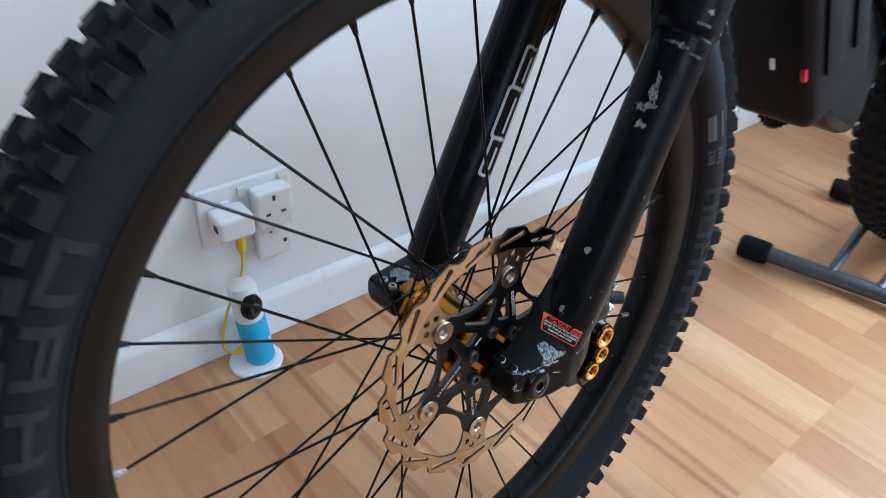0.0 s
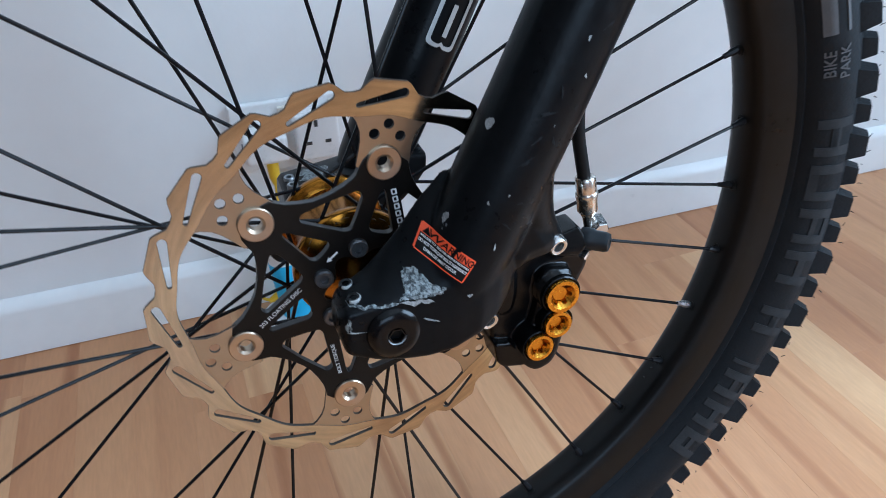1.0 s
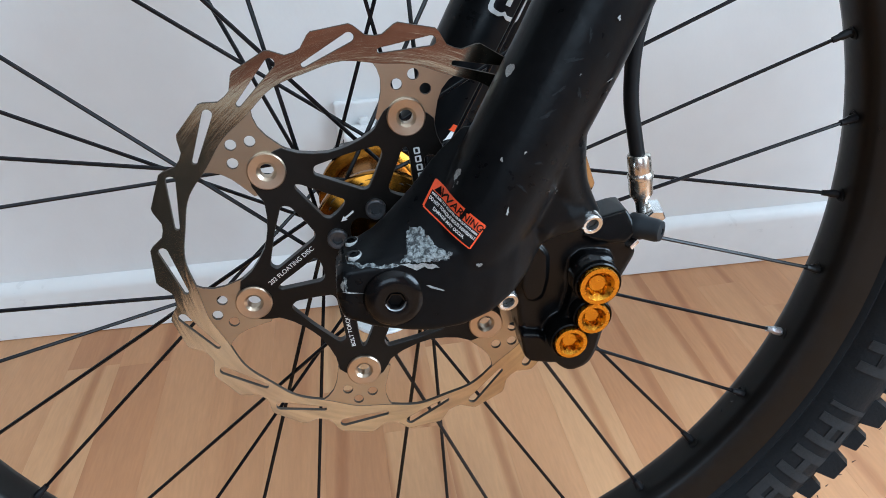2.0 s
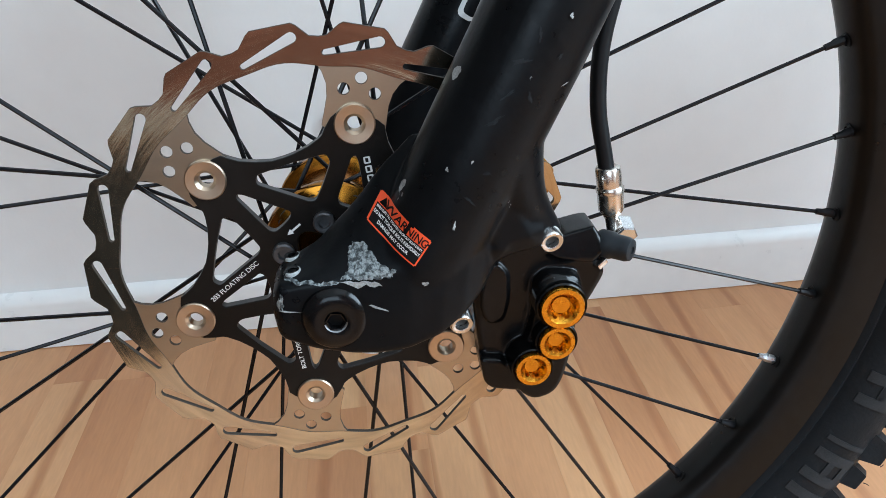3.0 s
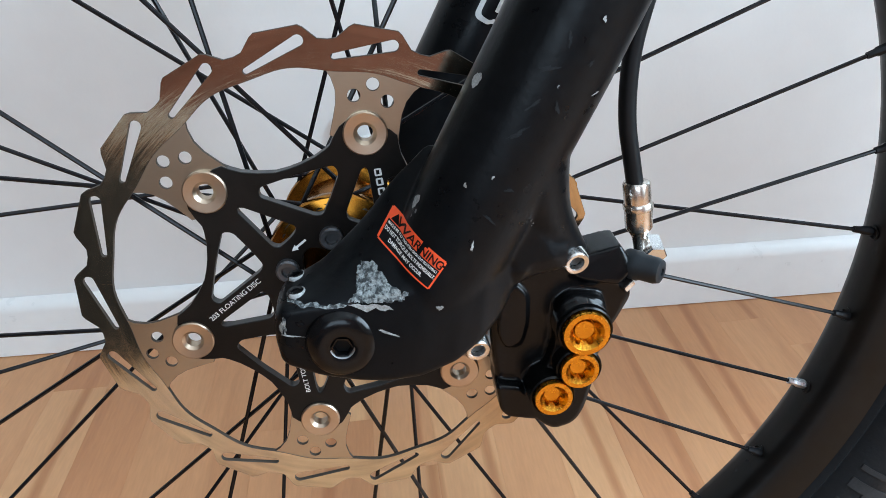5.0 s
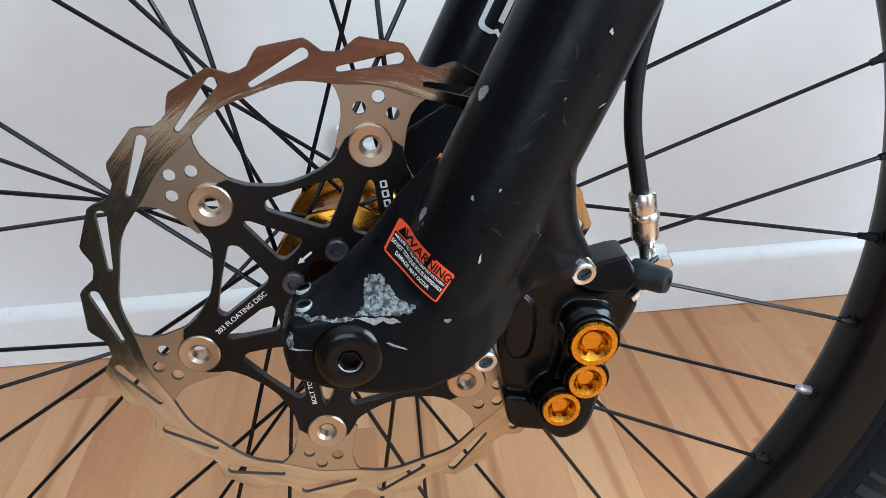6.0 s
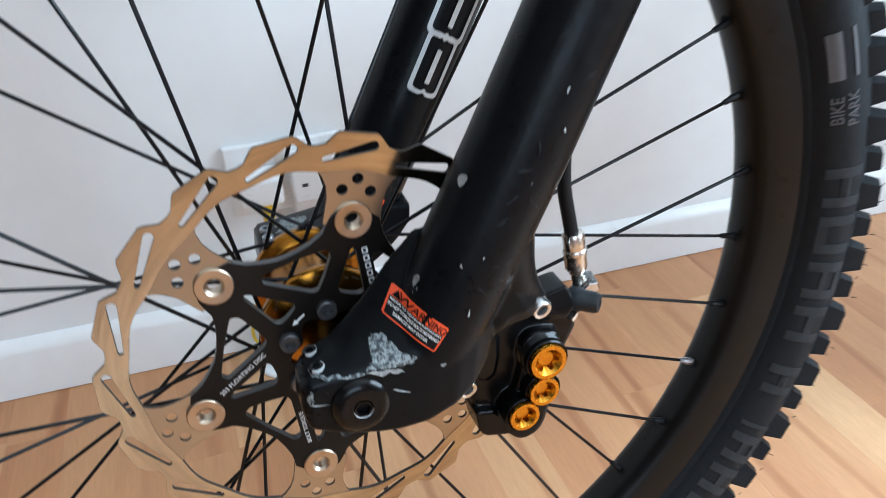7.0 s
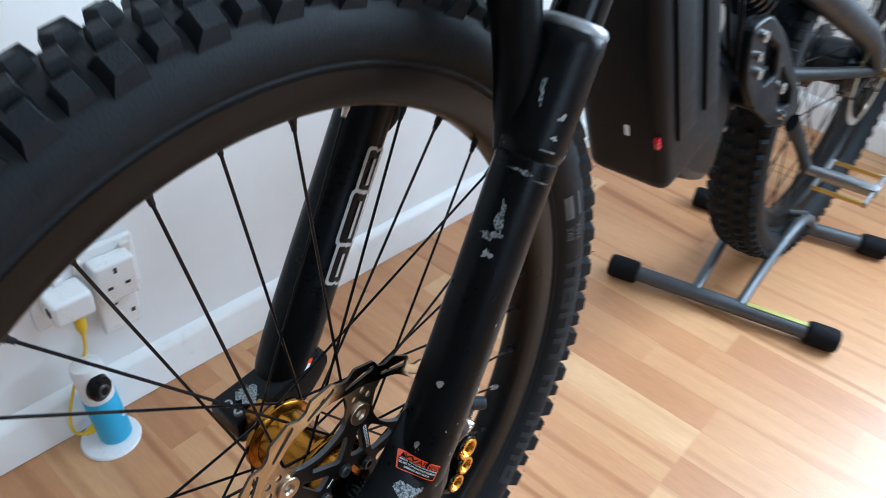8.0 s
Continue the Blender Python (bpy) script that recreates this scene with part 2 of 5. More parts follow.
CHIP = mat("chipped_paint", (0.23, 0.235, 0.23), 0.55, metal=0.1, vary=0.55, scale=160, bump=0.8, bscale=500)
SCUFF = mat("scuff_grey", (0.0105, 0.012, 0.0135), 0.5, vary=0.6, scale=300, spec=0.12)
DARK = mat("black_anodised", (0.0024, 0.0023, 0.0025), 0.19, metal=0.0, vary=0.25, scale=50, bump=0.03, bscale=300, spec=0.2, rvary=0.05)
CALIPER = mat("caliper_black", (0.0022, 0.0021, 0.0023), 0.24, vary=0.25, scale=50, bump=0.03, bscale=300, spec=0.2, rvary=0.04)
BOLT = mat("bolt_grey", (0.085, 0.085, 0.09), 0.35, metal=0.6, vary=0.2, scale=80)
# for the added floor piece that only darkens the disc's reflection
DARK_PILE = mat("added_dark_pile", (0.022, 0.017, 0.015), 0.95, vary=0.35, scale=14, bump=0.6, bscale=260, spec=0.1)
CARRIER = mat("carrier_black", (0.0068, 0.0052, 0.0043), 0.38, metal=0.0, vary=0.2, scale=60, bump=0.05, bscale=700, spec=0.15)
TRACK = mat("rotor_steel", (0.455, 0.40, 0.30), 0.10, metal=1.0, vary=0.06, scale=25, bump=0.008, bscale=300, rvary=0.04)
brushed_round(TRACK, 0.55, 0.2, 0.00006)
CAPRUBBER = mat("cap_rubber", (0.010, 0.0125, 0.015), 0.5, vary=0.2, scale=60, spec=0.3)
BURNT = mat("burnt_edge", (0.045, 0.034, 0.026), 0.6, vary=0.3, scale=120, spec=0.25)
MILLED = mat("milled_edge", (0.055, 0.052, 0.050), 0.45, metal=0.3, vary=0.2, scale=120)
TAB = mat("rotor_tab", (0.385, 0.322, 0.245), 0.30, metal=1.0, vary=0.03, scale=40, rvary=0.01, stretch=(1, 1, 6))
RIVET = mat("rivet_steel", (0.45, 0.35, 0.26), 0.34, metal=1.0, vary=0.04, scale=90, rvary=0.03)
GOLD = mat("gold_anodised", (0.66, 0.305, 0.035), 0.26, metal=1.0, vary=0.10, scale=50)
PADGOLD = mat("pad_gold", (0.55, 0.27, 0.05), 0.35, metal=1.0, vary=0.08, scale=60)
HUBGOLD = mat("hub_gold", (0.29, 0.115, 0.015), 0.22, metal=1.0, vary=0.05, scale=40, rvary=0.03)
HOSE = mat("hose_black", (0.004, 0.004, 0.0045), 0.45, vary=0.2, scale=60, spec=0.16)
ORANGE = mat("label_orange", (0.80, 0.078, 0.018), 0.45, vary=0.08, scale=90)
BLACKINK = mat("label_black", (0.004, 0.004, 0.0045), 0.5, spec=0.15)
WHITE = mat("print_white", (0.75, 0.75, 0.74), 0.5, vary=0.06, scale=200)
SILVER = mat("decal_silver", (0.36, 0.35, 0.34), 0.4, metal=0.3, vary=0.15, scale=90)
PLASTIC = mat("white_plastic", (0.80, 0.80, 0.79), 0.32, vary=0.03, scale=30)
CREAM = mat("switch_plastic", (0.74, 0.70, 0.62), 0.4, vary=0.04, scale=30)
SLOT = mat("slot_dark", (0.03, 0.03, 0.03), 0.6)
STRIP_YELLOW = mat("faded_yellow", (0.42, 0.38, 0.10), 0.5, vary=0.3, scale=120)
YELLOW = mat("yellow_cable", (0.80, 0.52, 0.03), 0.45, vary=0.08, scale=60)
BLUE = mat("blue_sleeve", (0.02, 0.42, 0.70), 0.5, vary=0.06, scale=60)
LENS = mat("lens_black", (0.006, 0.006, 0.007), 0.3, vary=0.1, spec=0.15)
STAND = mat("stand_grey", (0.085, 0.092, 0.10), 0.4, metal=0.4, vary=0.15, scale=30, bump=0.06, bscale=250)
FOAM = mat("foot_rubber", (0.005, 0.005, 0.006), 0.75, vary=0.3, scale=60, bump=0.3, bscale=500, spec=0.16)
CASE = mat("battery_black", (0.0052, 0.0070, 0.0088), 0.42, vary=0.25, scale=15, bump=0.12, bscale=350, spec=0.12)
MOTORBLACK = mat("motor_black", (0.0048, 0.0062, 0.0080), 0.36, vary=0.25, scale=15, bump=0.10, bscale=350, spec=0.12)
RED = mat("red_reflector", (0.55, 0.01, 0.03), 0.25, coat=0.4)
GLASSY = mat("gloss_black", (0.009, 0.010, 0.012), 0.2, vary=0.2, scale=30, coat=0.08, spec=0.16)
FRAME = mat("frame_grey", (0.010, 0.013, 0.017), 0.42, vary=0.12, scale=20, spec=0.25)
BRASS = mat("pedal_gold", (0.40, 0.29, 0.10), 0.35, metal=1.0, vary=0.2, scale=50)
ALLOY = mat("pedal_alloy", (0.22, 0.225, 0.23), 0.4, metal=0.8, vary=0.2, scale=50)

# ---- building helpers ----
def mesh_of(name, bm, material, sharp=40):
    me = bpy.data.meshes.new(name)
    bm.normal_update()
    bm.to_mesh(me)
    bm.free()
    me.materials.append(material)
    me.shade_smooth()
    me.set_sharp_from_angle(angle=radians(sharp))
    return me


def thing(name, m, label, category, group="", kind=""):
    ob = new(name)
    ob.empty_display_size = 0.05
    ob.matrix_basis = m
    return tagged(ob, label, category, group, kind)


def part(name, bm, material, parent, label="", m=None, sharp=40):
    me = bm if isinstance(bm, bpy.types.Mesh) else mesh_of(name, bm, material, sharp)
    ob = new(name, me)
    ob.parent = parent
    if m is not None:
        ob.matrix_basis = m
    return tagged(ob, label)


def lathe(profile, segs=96, closed=True, axis="Y", start=0.0, sweep=360.0):
    """Turn a profile of (radius, along) round the Y axis."""
    bm = bmesh.new()
    full = sweep >= 360
    rings = []
    for i in range(segs if full else segs + 1):
        a = radians(start + sweep * i / segs)
        c, s = math.cos(a), math.sin(a)
        rings.append([bm.verts.new((r * c, y, r * s)) for r, y in profile])
    n = len(profile)
    for i in range(segs):
        p, q = rings[i], rings[(i + 1) % len(rings)]
        for j in range(n if closed else n - 1):
            k = (j + 1) % n
            bm.faces.new((p[j], p[k], q[k], q[j]))
    bmesh.ops.remove_doubles(bm, verts=bm.verts, dist=1e-6)
    bmesh.ops.recalc_face_normals(bm, faces=bm.faces)
    return bm


def disc_stack(profile, segs=32, m=None):
    """A solid of revolution about local Y, closed on the axis at both ends."""
    bm = lathe([(0.0, profile[0][1])] + list(profile) + [(0.0, profile[-1][1])], segs, closed=False)
    if m is not None:
        bmesh.ops.transform(bm, matrix=m, verts=bm.verts)
    return bm


def tube(points, radii, segs=16, squash=None, smooth=0):
    """A round bar along points, with closed ends; radii: one or a list."""
    pts = [Vector(p) for p in points]
    rad = list(radii) if isinstance(radii, (list, tuple)) else [radii] * len(pts)
    for _ in range(smooth):
        np_, nr = [pts[0]], [rad[0]]
        for i in range(len(pts) - 1):
            np_ += [pts[i] * 0.75 + pts[i + 1] * 0.25, pts[i] * 0.25 + pts[i + 1] * 0.75]
            nr += [rad[i] * 0.75 + rad[i + 1] * 0.25, rad[i] * 0.25 + rad[i + 1] * 0.75]
        pts, rad = np_ + [pts[-1]], nr + [rad[-1]]
    bm = bmesh.new()
    rings, ref = [], None
    for i, p in enumerate(pts):
        d = (pts[min(i + 1, len(pts) - 1)] - pts[max(i - 1, 0)]).normalized()
        if ref is None:
            ref = d.orthogonal().normalized() if abs(d.y) > 0.9 else Vector((0, 1, 0))
        u = (ref - ref.dot(d) * d).normalized()
        ref = u
        v = d.cross(u)
        ring = []
        for k in range(segs):
            a = 2 * math.pi * k / segs
            q = (u * math.cos(a) * (squash or 1) + v * math.sin(a)) * rad[i]
            ring.append(bm.verts.new(p + q))
        rings.append(ring)
    for a, b in zip(rings, rings[1:]):
        for k in range(segs):
            bm.faces.new((a[k], a[(k + 1) % segs], b[(k + 1) % segs], b[k]))
    bm.faces.new(rings[0][::-1])
    bm.faces.new(rings[-1])
    bmesh.ops.recalc_face_normals(bm, faces=bm.faces)
    return bm


def block(sx, sy, sz, m=None, bevel=0.0, segs=2):
    bm = bmesh.new()
    bmesh.ops.create_cube(bm, size=1.0)
    bmesh.ops.scale(bm, vec=(sx, sy, sz), verts=bm.verts)
    if bevel:
        bmesh.ops.bevel(bm, geom=bm.edges[:], offset=bevel, segments=segs, affect="EDGES", profile=0.6)
    if m is not None:
        bmesh.ops.transform(bm, matrix=m, verts=bm.verts)
    return bm


def join(*bms):
    """Several pieces of one part in one bmesh."""
    out = bmesh.new()
    for b in bms:
        me = bpy.data.meshes.new("join")
        b.to_mesh(me)
        b.free()
        out.from_mesh(me)
        bpy.data.meshes.remove(me)
    return out


def rounded(pts, r, n=4):
    """A closed outline with its corners rounded off."""
    out = []
    for i, p in enumerate(pts):
        p, a, b = Vector(p), Vector(pts[i - 1]), Vector(pts[(i + 1) % len(pts)])
        da, db = a - p, b - p
        k = min(r, da.length * 0.45, db.length * 0.45)
        s, e = p + da.normalized() * k, p + db.normalized() * k
        for j in range(n + 1):
            t = j / n
            out.append(tuple(s * (1 - t) ** 2 + p * 2 * t * (1 - t) + e * t * t))
    return out


def polar(deg, r):
    return (r * math.cos(radians(deg)), r * math.sin(radians(deg)))


def ring2(cx, cy, r, n=20):
    return [(cx + r * math.cos(2 * math.pi * i / n), cy + r * math.sin(2 * math.pi * i / n)) for i in range(n)]


def baked(ob, name, material, sharp=30):
    dg = bpy.context.evaluated_depsgraph_get()
    me = bpy.data.meshes.new_from_object(ob.evaluated_get(dg))
    me.name = name
    data = ob.data
    bpy.data.objects.remove(ob)
    bpy.data.curves.remove(data)
    me.materials.clear()
    me.materials.append(material)
    return me


# drawing plane (u, v) to (x, z), its thickness along y, its face towards -y
FACE = Matrix(((1, 0, 0, 0), (0, 0, -1, 0), (0, 1, 0, 0), (0, 0, 0, 1)))


def plate(name, outlines, thick, material, y=0.0, edge=0.0003):
    """A flat plate with holes: outlines in (x, z), the first one outside; its middle at y."""
    cu = bpy.data.curves.new(name, "CURVE")
    cu.dimensions, cu.fill_mode = "2D", "BOTH"
    cu.extrude, cu.bevel_depth, cu.bevel_resolution = max(thick / 2 - edge, 1e-5), edge, 1
    cu.offset = -edge
    for o in outlines:
        sp = cu.splines.new("POLY")
        sp.points.add(len(o) - 1)
        for p, (u, v) in zip(sp.points, o):
            p.co = (u, v, 0, 1)
        sp.use_cyclic_u = True
    me = baked(new(name, cu), name, material)
    me.transform(Matrix.Translation((0, y, 0)) @ FACE)
    bm = bmesh.new()
    bm.from_mesh(me)
    bmesh.ops.remove_doubles(bm, verts=bm.verts, dist=2e-6)
    bm.to_mesh(me)
    bm.free()
    me.shade_smooth()
    me.set_sharp_from_angle(angle=radians(9))
    return me


def lettering(text, size, material, m, depth=0.0002, align="CENTER", bold=0.0):
    cu = bpy.data.curves.new("lettering", "FONT")
    cu.body, cu.size, cu.align_x, cu.align_y, cu.extrude = text, size, align, "CENTER", depth
    cu.offset = bold
    me = baked(new("lettering", cu), "lettering", material)
    me.transform(m)
    return me


def cast(name, pieces, material, voxel, rounds, sharp=70):
    """Several overlapping closed pieces run together into one casting with soft fillets."""
    bm = bmesh.new()
    for p in pieces:
        if isinstance(p, bpy.types.Mesh):
            bm.from_mesh(p)
        else:
            me = bpy.data.meshes.new("piece")
            p.to_mesh(me)
            p.free()
            bm.from_mesh(me)
            bpy.data.meshes.remove(me)
    ob = new(name, mesh_of(name, bm, material))
    mod = ob.modifiers.new("remesh", "REMESH")
    mod.mode, mod.voxel_size, mod.use_smooth_shade = "VOXEL", voxel, True
    soft = ob.modifiers.new("soften", "SMOOTH")
    soft.factor, soft.iterations = 0.5, rounds
    me = bpy.data.meshes.new_from_object(ob.evaluated_get(bpy.context.evaluated_depsgraph_get()))
    bpy.data.objects.remove(ob)
    me.name = name
    me.materials.clear()
    me.materials.append(material)
    me.shade_smooth()
    me.set_sharp_from_angle(angle=radians(sharp))
    return me


def dark_edges(me, material, limit=0.97):
    """Give the cut edges of a flat plate a material of their own."""
    me.materials.append(material)
    for f in me.polygons:
        if abs(f.normal.y) < limit:
            f.material_index = 1


# ---- the room ----
WALL_Y, WALL_TURN = 0.443, -2.1
AT_WALL = pose(0, WALL_Y, 0, 0, 0, WALL_TURN)      # local x along the wall, -y into the room


def room_piece(name, bm, material, label, category, m=None):
    ob = new(name, mesh_of(name, bm, material))
    if m is not None:
        ob.matrix_basis = m
    return tagged(ob, label, category, kind="structure")


room_piece("wall_north", block(4.4, 0.12, 2.5, pose(-0.3, 0.06, 1.25)), WALL, "plain white painted wall with a soft sheen", "wall", AT_WALL)
# unseen wall, coloured dark to deepen the disc's reflection
room_piece("wall_west", block(0.12, 3.7, 2.5, pose(-2.26, -1.35, 1.25)), UMBER, "unseen side wall, coloured dark brown for the disc's reflection", "wall")


def wall_with_window(name, length, lo, hi, sill, head, m, label, material=WALL):
    """A wall along local x with one opening right through it."""
    t, h = 0.12, 2.5
    bm = join(block(lo, t, h, pose(lo / 2, 0, h / 2)), block(length - hi, t, h, pose((length + hi) / 2, 0, h / 2)),
              block(hi - lo, t, sill, pose((lo + hi) / 2, 0, sill / 2)), block(hi - lo, t, h - head, pose((lo + hi) / 2, 0, (h + head) / 2)))
    return room_piece(name, bm, material, label, "wall", m)


def window(name, w, h, m, label):
    ob = room_piece(name, block(w + 0.10, 0.16, 0.03, pose(0, -0.03, -h / 2 - 0.015), 0.004), SKIRT, label, "window", m)
    f = 0.05
    part("window_frame", join(block(w, f, f, pose(0, 0, h / 2 - f / 2), 0.004), block(w, f, f, pose(0, 0, -h / 2 + f / 2), 0.004),
         block(f, f, h - 2 * f, pose(-w / 2 + f / 2, 0, 0), 0.004), block(f, f, h - 2 * f, pose(w / 2 - f / 2, 0, 0), 0.004)), SKIRT, ob)
    return ob


END_WALL = pose(1.70, 0.42, 0, 0, 0, -92.1)
wall_with_window("wall_east", 3.5, 0.73, 2.03, 0.55, 2.1, END_WALL, "white end wall with a window opening")
window("window_1", 1.3, 1.55, END_WALL @ pose(1.38, 0, 1.325), "white framed window in the end wall")
BACK_WALL = pose(-2.3, -3.06, 0)
# unseen wall, coloured brown to warm and darken the disc's reflection
wall_with_window("wall_south", 4.1, 0.9, 2.7, 0.85, 2.1, BACK_WALL, "unseen wall with an added opening, coloured brown for the disc's reflection", BROWN)
# unseen frame, added round the fill lamp behind the camera
window("fill_window", 1.8, 1.25, BACK_WALL @ pose(1.8, 0, 1.475, 0, 0, 180), "white frame added unseen round the fill lamp")
room_piece("ceiling", block(4.3, 3.8, 0.1, pose(-0.3, -1.3, 2.55)), CEIL, "plain white ceiling", "ceiling")


def skirting(name, length, m, label):
    prof = [(0, 0), (-0.012, 0), (-0.012, 0.057), (-0.0108, 0.062), (-0.0070, 0.067), (-0.003, 0.0705), (0, 0.072)]
    bm = bmesh.new()
    a = [bm.verts.new((0, y, z)) for y, z in prof]
    b = [bm.verts.new((length, y, z)) for y, z in prof]
    for i in range(len(prof)):
        j = (i + 1) % len(prof)
        bm.faces.new((a[i], a[j], b[j], b[i]))
    bm.faces.new(a[::-1])
    bm.faces.new(b)
    bmesh.ops.recalc_face_normals(bm, faces=bm.faces)
    return room_piece(name, bm, SKIRT, label, "skirting board", m)


skirting("baseboard", 3.85, AT_WALL @ pose(-2.2, -0.0005, 0.001), "white gloss painted skirting board along the wall")
skirting("baseboard", 3.4, END_WALL @ pose(0.02, -0.0605, 0.001), "white gloss painted skirting board of the end wall")

# unseen board, added to put a pale band into the disc's reflection
skirting("baseboard", 4.0, BACK_WALL @ pose(4.05, 0.0605, 0.001, 0, 0, 180), "unseen white skirting board added for a pale band in the disc's reflection")

# ---- floor of beech strips ----
STRIP, SEAM = 0.0575, -0.150
floor = room_piece("floor", block(4.3, 3.8, 0.05, pose(-0.3, -1.3, -0.0285)), GAP, "varnished beech strip floor in mixed warm tones", "floor")
LENGTHS = (0.235, 0.29, 0.345, 0.40, 0.47)


def strip_bm(length):
    bm = block(STRIP - 0.00003, length - 0.00003, 0.0035, None)
    top = [e for e in bm.edges if all(v.co.z > 0 for v in e.verts)]
    bmesh.ops.bevel(bm, geom=top, offset=0.0001, segments=1, affect="EDGES")
    return bm


strip_mesh = {}
for ln in LENGTHS:
    strip_mesh[ln] = mesh_of("floor_strip", strip_bm(ln), WOOD, 20)
rng = random.Random(11)
far = bmesh.new()
strips = []
col = -45
while True:
    x = 0.391 + STRIP * (col + 0.5)
    if x > 1.68:
        break
    first = SEAM - 0.04 * rng.random() if not -1 <= col <= 3 else SEAM
    if col < -1 or col > 3:
        first = SEAM + rng.choice((-0.16, -0.09, 0.06, 0.13, 0.19)) + rng.uniform(-0.02, 0.02)
    for sign in (1, -1):
        y = first
        while -3.0 < y < WALL_Y - 0.02:
            ln = rng.choice(LENGTHS)
            left = (WALL_Y + 0.03 - y) if sign > 0 else (y + 3.14)
            if ln > left:
                ln = round(max(left, 0.03), 3)
                if ln not in strip_mesh:
                    strip_mesh[ln] = mesh_of("floor_strip", strip_bm(ln), WOOD, 20)
            mid = y + sign * ln / 2
            if x > -0.75 and y > -0.62:
                strips.append((ln, x, mid))
            else:
                me = strip_mesh[ln]
                base = [far.verts.new((v.co.x + x, v.co.y + mid, v.co.z - 0.00175)) for v in me.vertices]
                for f in me.polygons:
                    far.faces.new([base[i] for i in f.vertices])
            y += sign * ln
    col += 1

# ---- unseen dark rug added behind the walk, to darken what the brake disc mirrors ----
rug = thing("rug", pose(-0.80, -1.65, 0.0003), "unseen dark brown sheet added on the floor to darken the disc's reflection", "rug")
part("pile", block(1.0, 1.84, 0.008, pose(0, 0, 0.0042), 0.003), DARK_PILE, rug)
# ---- the bicycle: front half ----
bike = thing("mountain_bike", pose(0, 0, 0), "black electric mountain bike with gold brake parts in a stand", "bicycle")
HUB = pose(0, 0, 0.345) @ pose(0, 0, 0, -5.0) @ pose(0, 0, 0, 0, 6.5)   # wheel frame: y along the axle
RIM_Y = -0.004


def front(name, bm, material, label="", parent=None, sharp=40):
    """A part of the front half, drawn in the wheel's own frame."""
    return part(name, bm, material, parent or bike, label, None if parent else HUB, sharp)


def shifted(profile, y):
    return [(r, a + y) for r, a in profile]


rim_half = [(0.2612, 0.0), (0.2616, 0.007), (0.2635, 0.0120), (0.2670, 0.0148), (0.2740, 0.0165), (0.2820, 0.0178), (0.2865, 0.0180), (0.2872, 0.0165), (0.2840, 0.0150), (0.2800, 0.0120), (0.2780, 0.0)]
rim_profile = rim_half + [(r, -y) for r, y in rim_half[-2:0:-1]]
rim = front("front_rim", lathe(shifted(rim_profile, RIM_Y), 160), RIM, "black wheel rim reflecting the floor")
tyre_half = [(0.2850, 0.0150), (0.2880, 0.0185), (0.2900, 0.0200), (0.2915, 0.0196), (0.2950, 0.0240), (0.3020, 0.0285), (0.3100, 0.0306), (0.3180, 0.0300), (0.3250, 0.0268), (0.3310, 0.0210), (0.3345, 0.0130), (0.3360, 0.0)]
tyre_profile = tyre_half + [(r, -y) for r, y in tyre_half[-2::-1]]
tyre = front("front_tyre", lathe(shifted(tyre_profile, RIM_Y), 160), RUBBER, "knobbly black tyre with faded grey sidewall print")


def knob_bm(lx, ly, h, lean=0.0):
    """A tread block: local z outwards, y across, x along the tread."""
    bm = bmesh.new()
    bmesh.ops.create_cube(bm, size=1.0)
    for v in bm.verts:
        top = v.co.z > 0
        k = 0.80 if top else 1.15
        v.co = Vector((v.co.x * lx * k, v.co.y * ly * k + (lean if top else 0), h if top else -0.004))
    bmesh.ops.bevel(bm, geom=[e for e in bm.edges if all(v.co.z > 0 for v in e.verts)], offset=0.0006, segments=1, affect="EDGES")
    return bm


side_knob = mesh_of("knob", knob_bm(0.0160, 0.0150, 0.0080, 0.001), KNOB)
side_knob_small = mesh_of("knob", knob_bm(0.0130, 0.0125, 0.0080, 0.0005), KNOB)
mid_knob = mesh_of("knob", knob_bm(0.0108, 0.0135, 0.0070), KNOB)


def on_wheel(deg, r, y, tilt, turn=0.0):
    """A pose on a wheel's rim: local z leaves it outwards, tilted towards +y by tilt degrees."""
    return pose(0, 0, 0, 0, -deg, 0) @ pose(r, y, 0, 0, 90, 0) @ pose(0, 0, 0, 0, 0, 0) @ pose(0, 0, 0, -tilt, 0, turn)


def tread(parent, count, y0):
    for i in range(count):
        a = 360.0 / count * i
        for side in (1, -1):
            big = i % 2 == 0
            part("knob", side_knob if big else side_knob_small, KNOB, parent, m=on_wheel(a, 0.3295, y0 + side * (0.0245 if big else 0.0225), side * 42, 0))
        for side in (1, -1):
            part("knob", mid_knob, KNOB, parent, m=on_wheel(a + side * 0.9, 0.3355, y0 + side * (0.0080 if big else 0.0100), side * 8, side * 12))


tread(tyre, 98, RIM_Y)


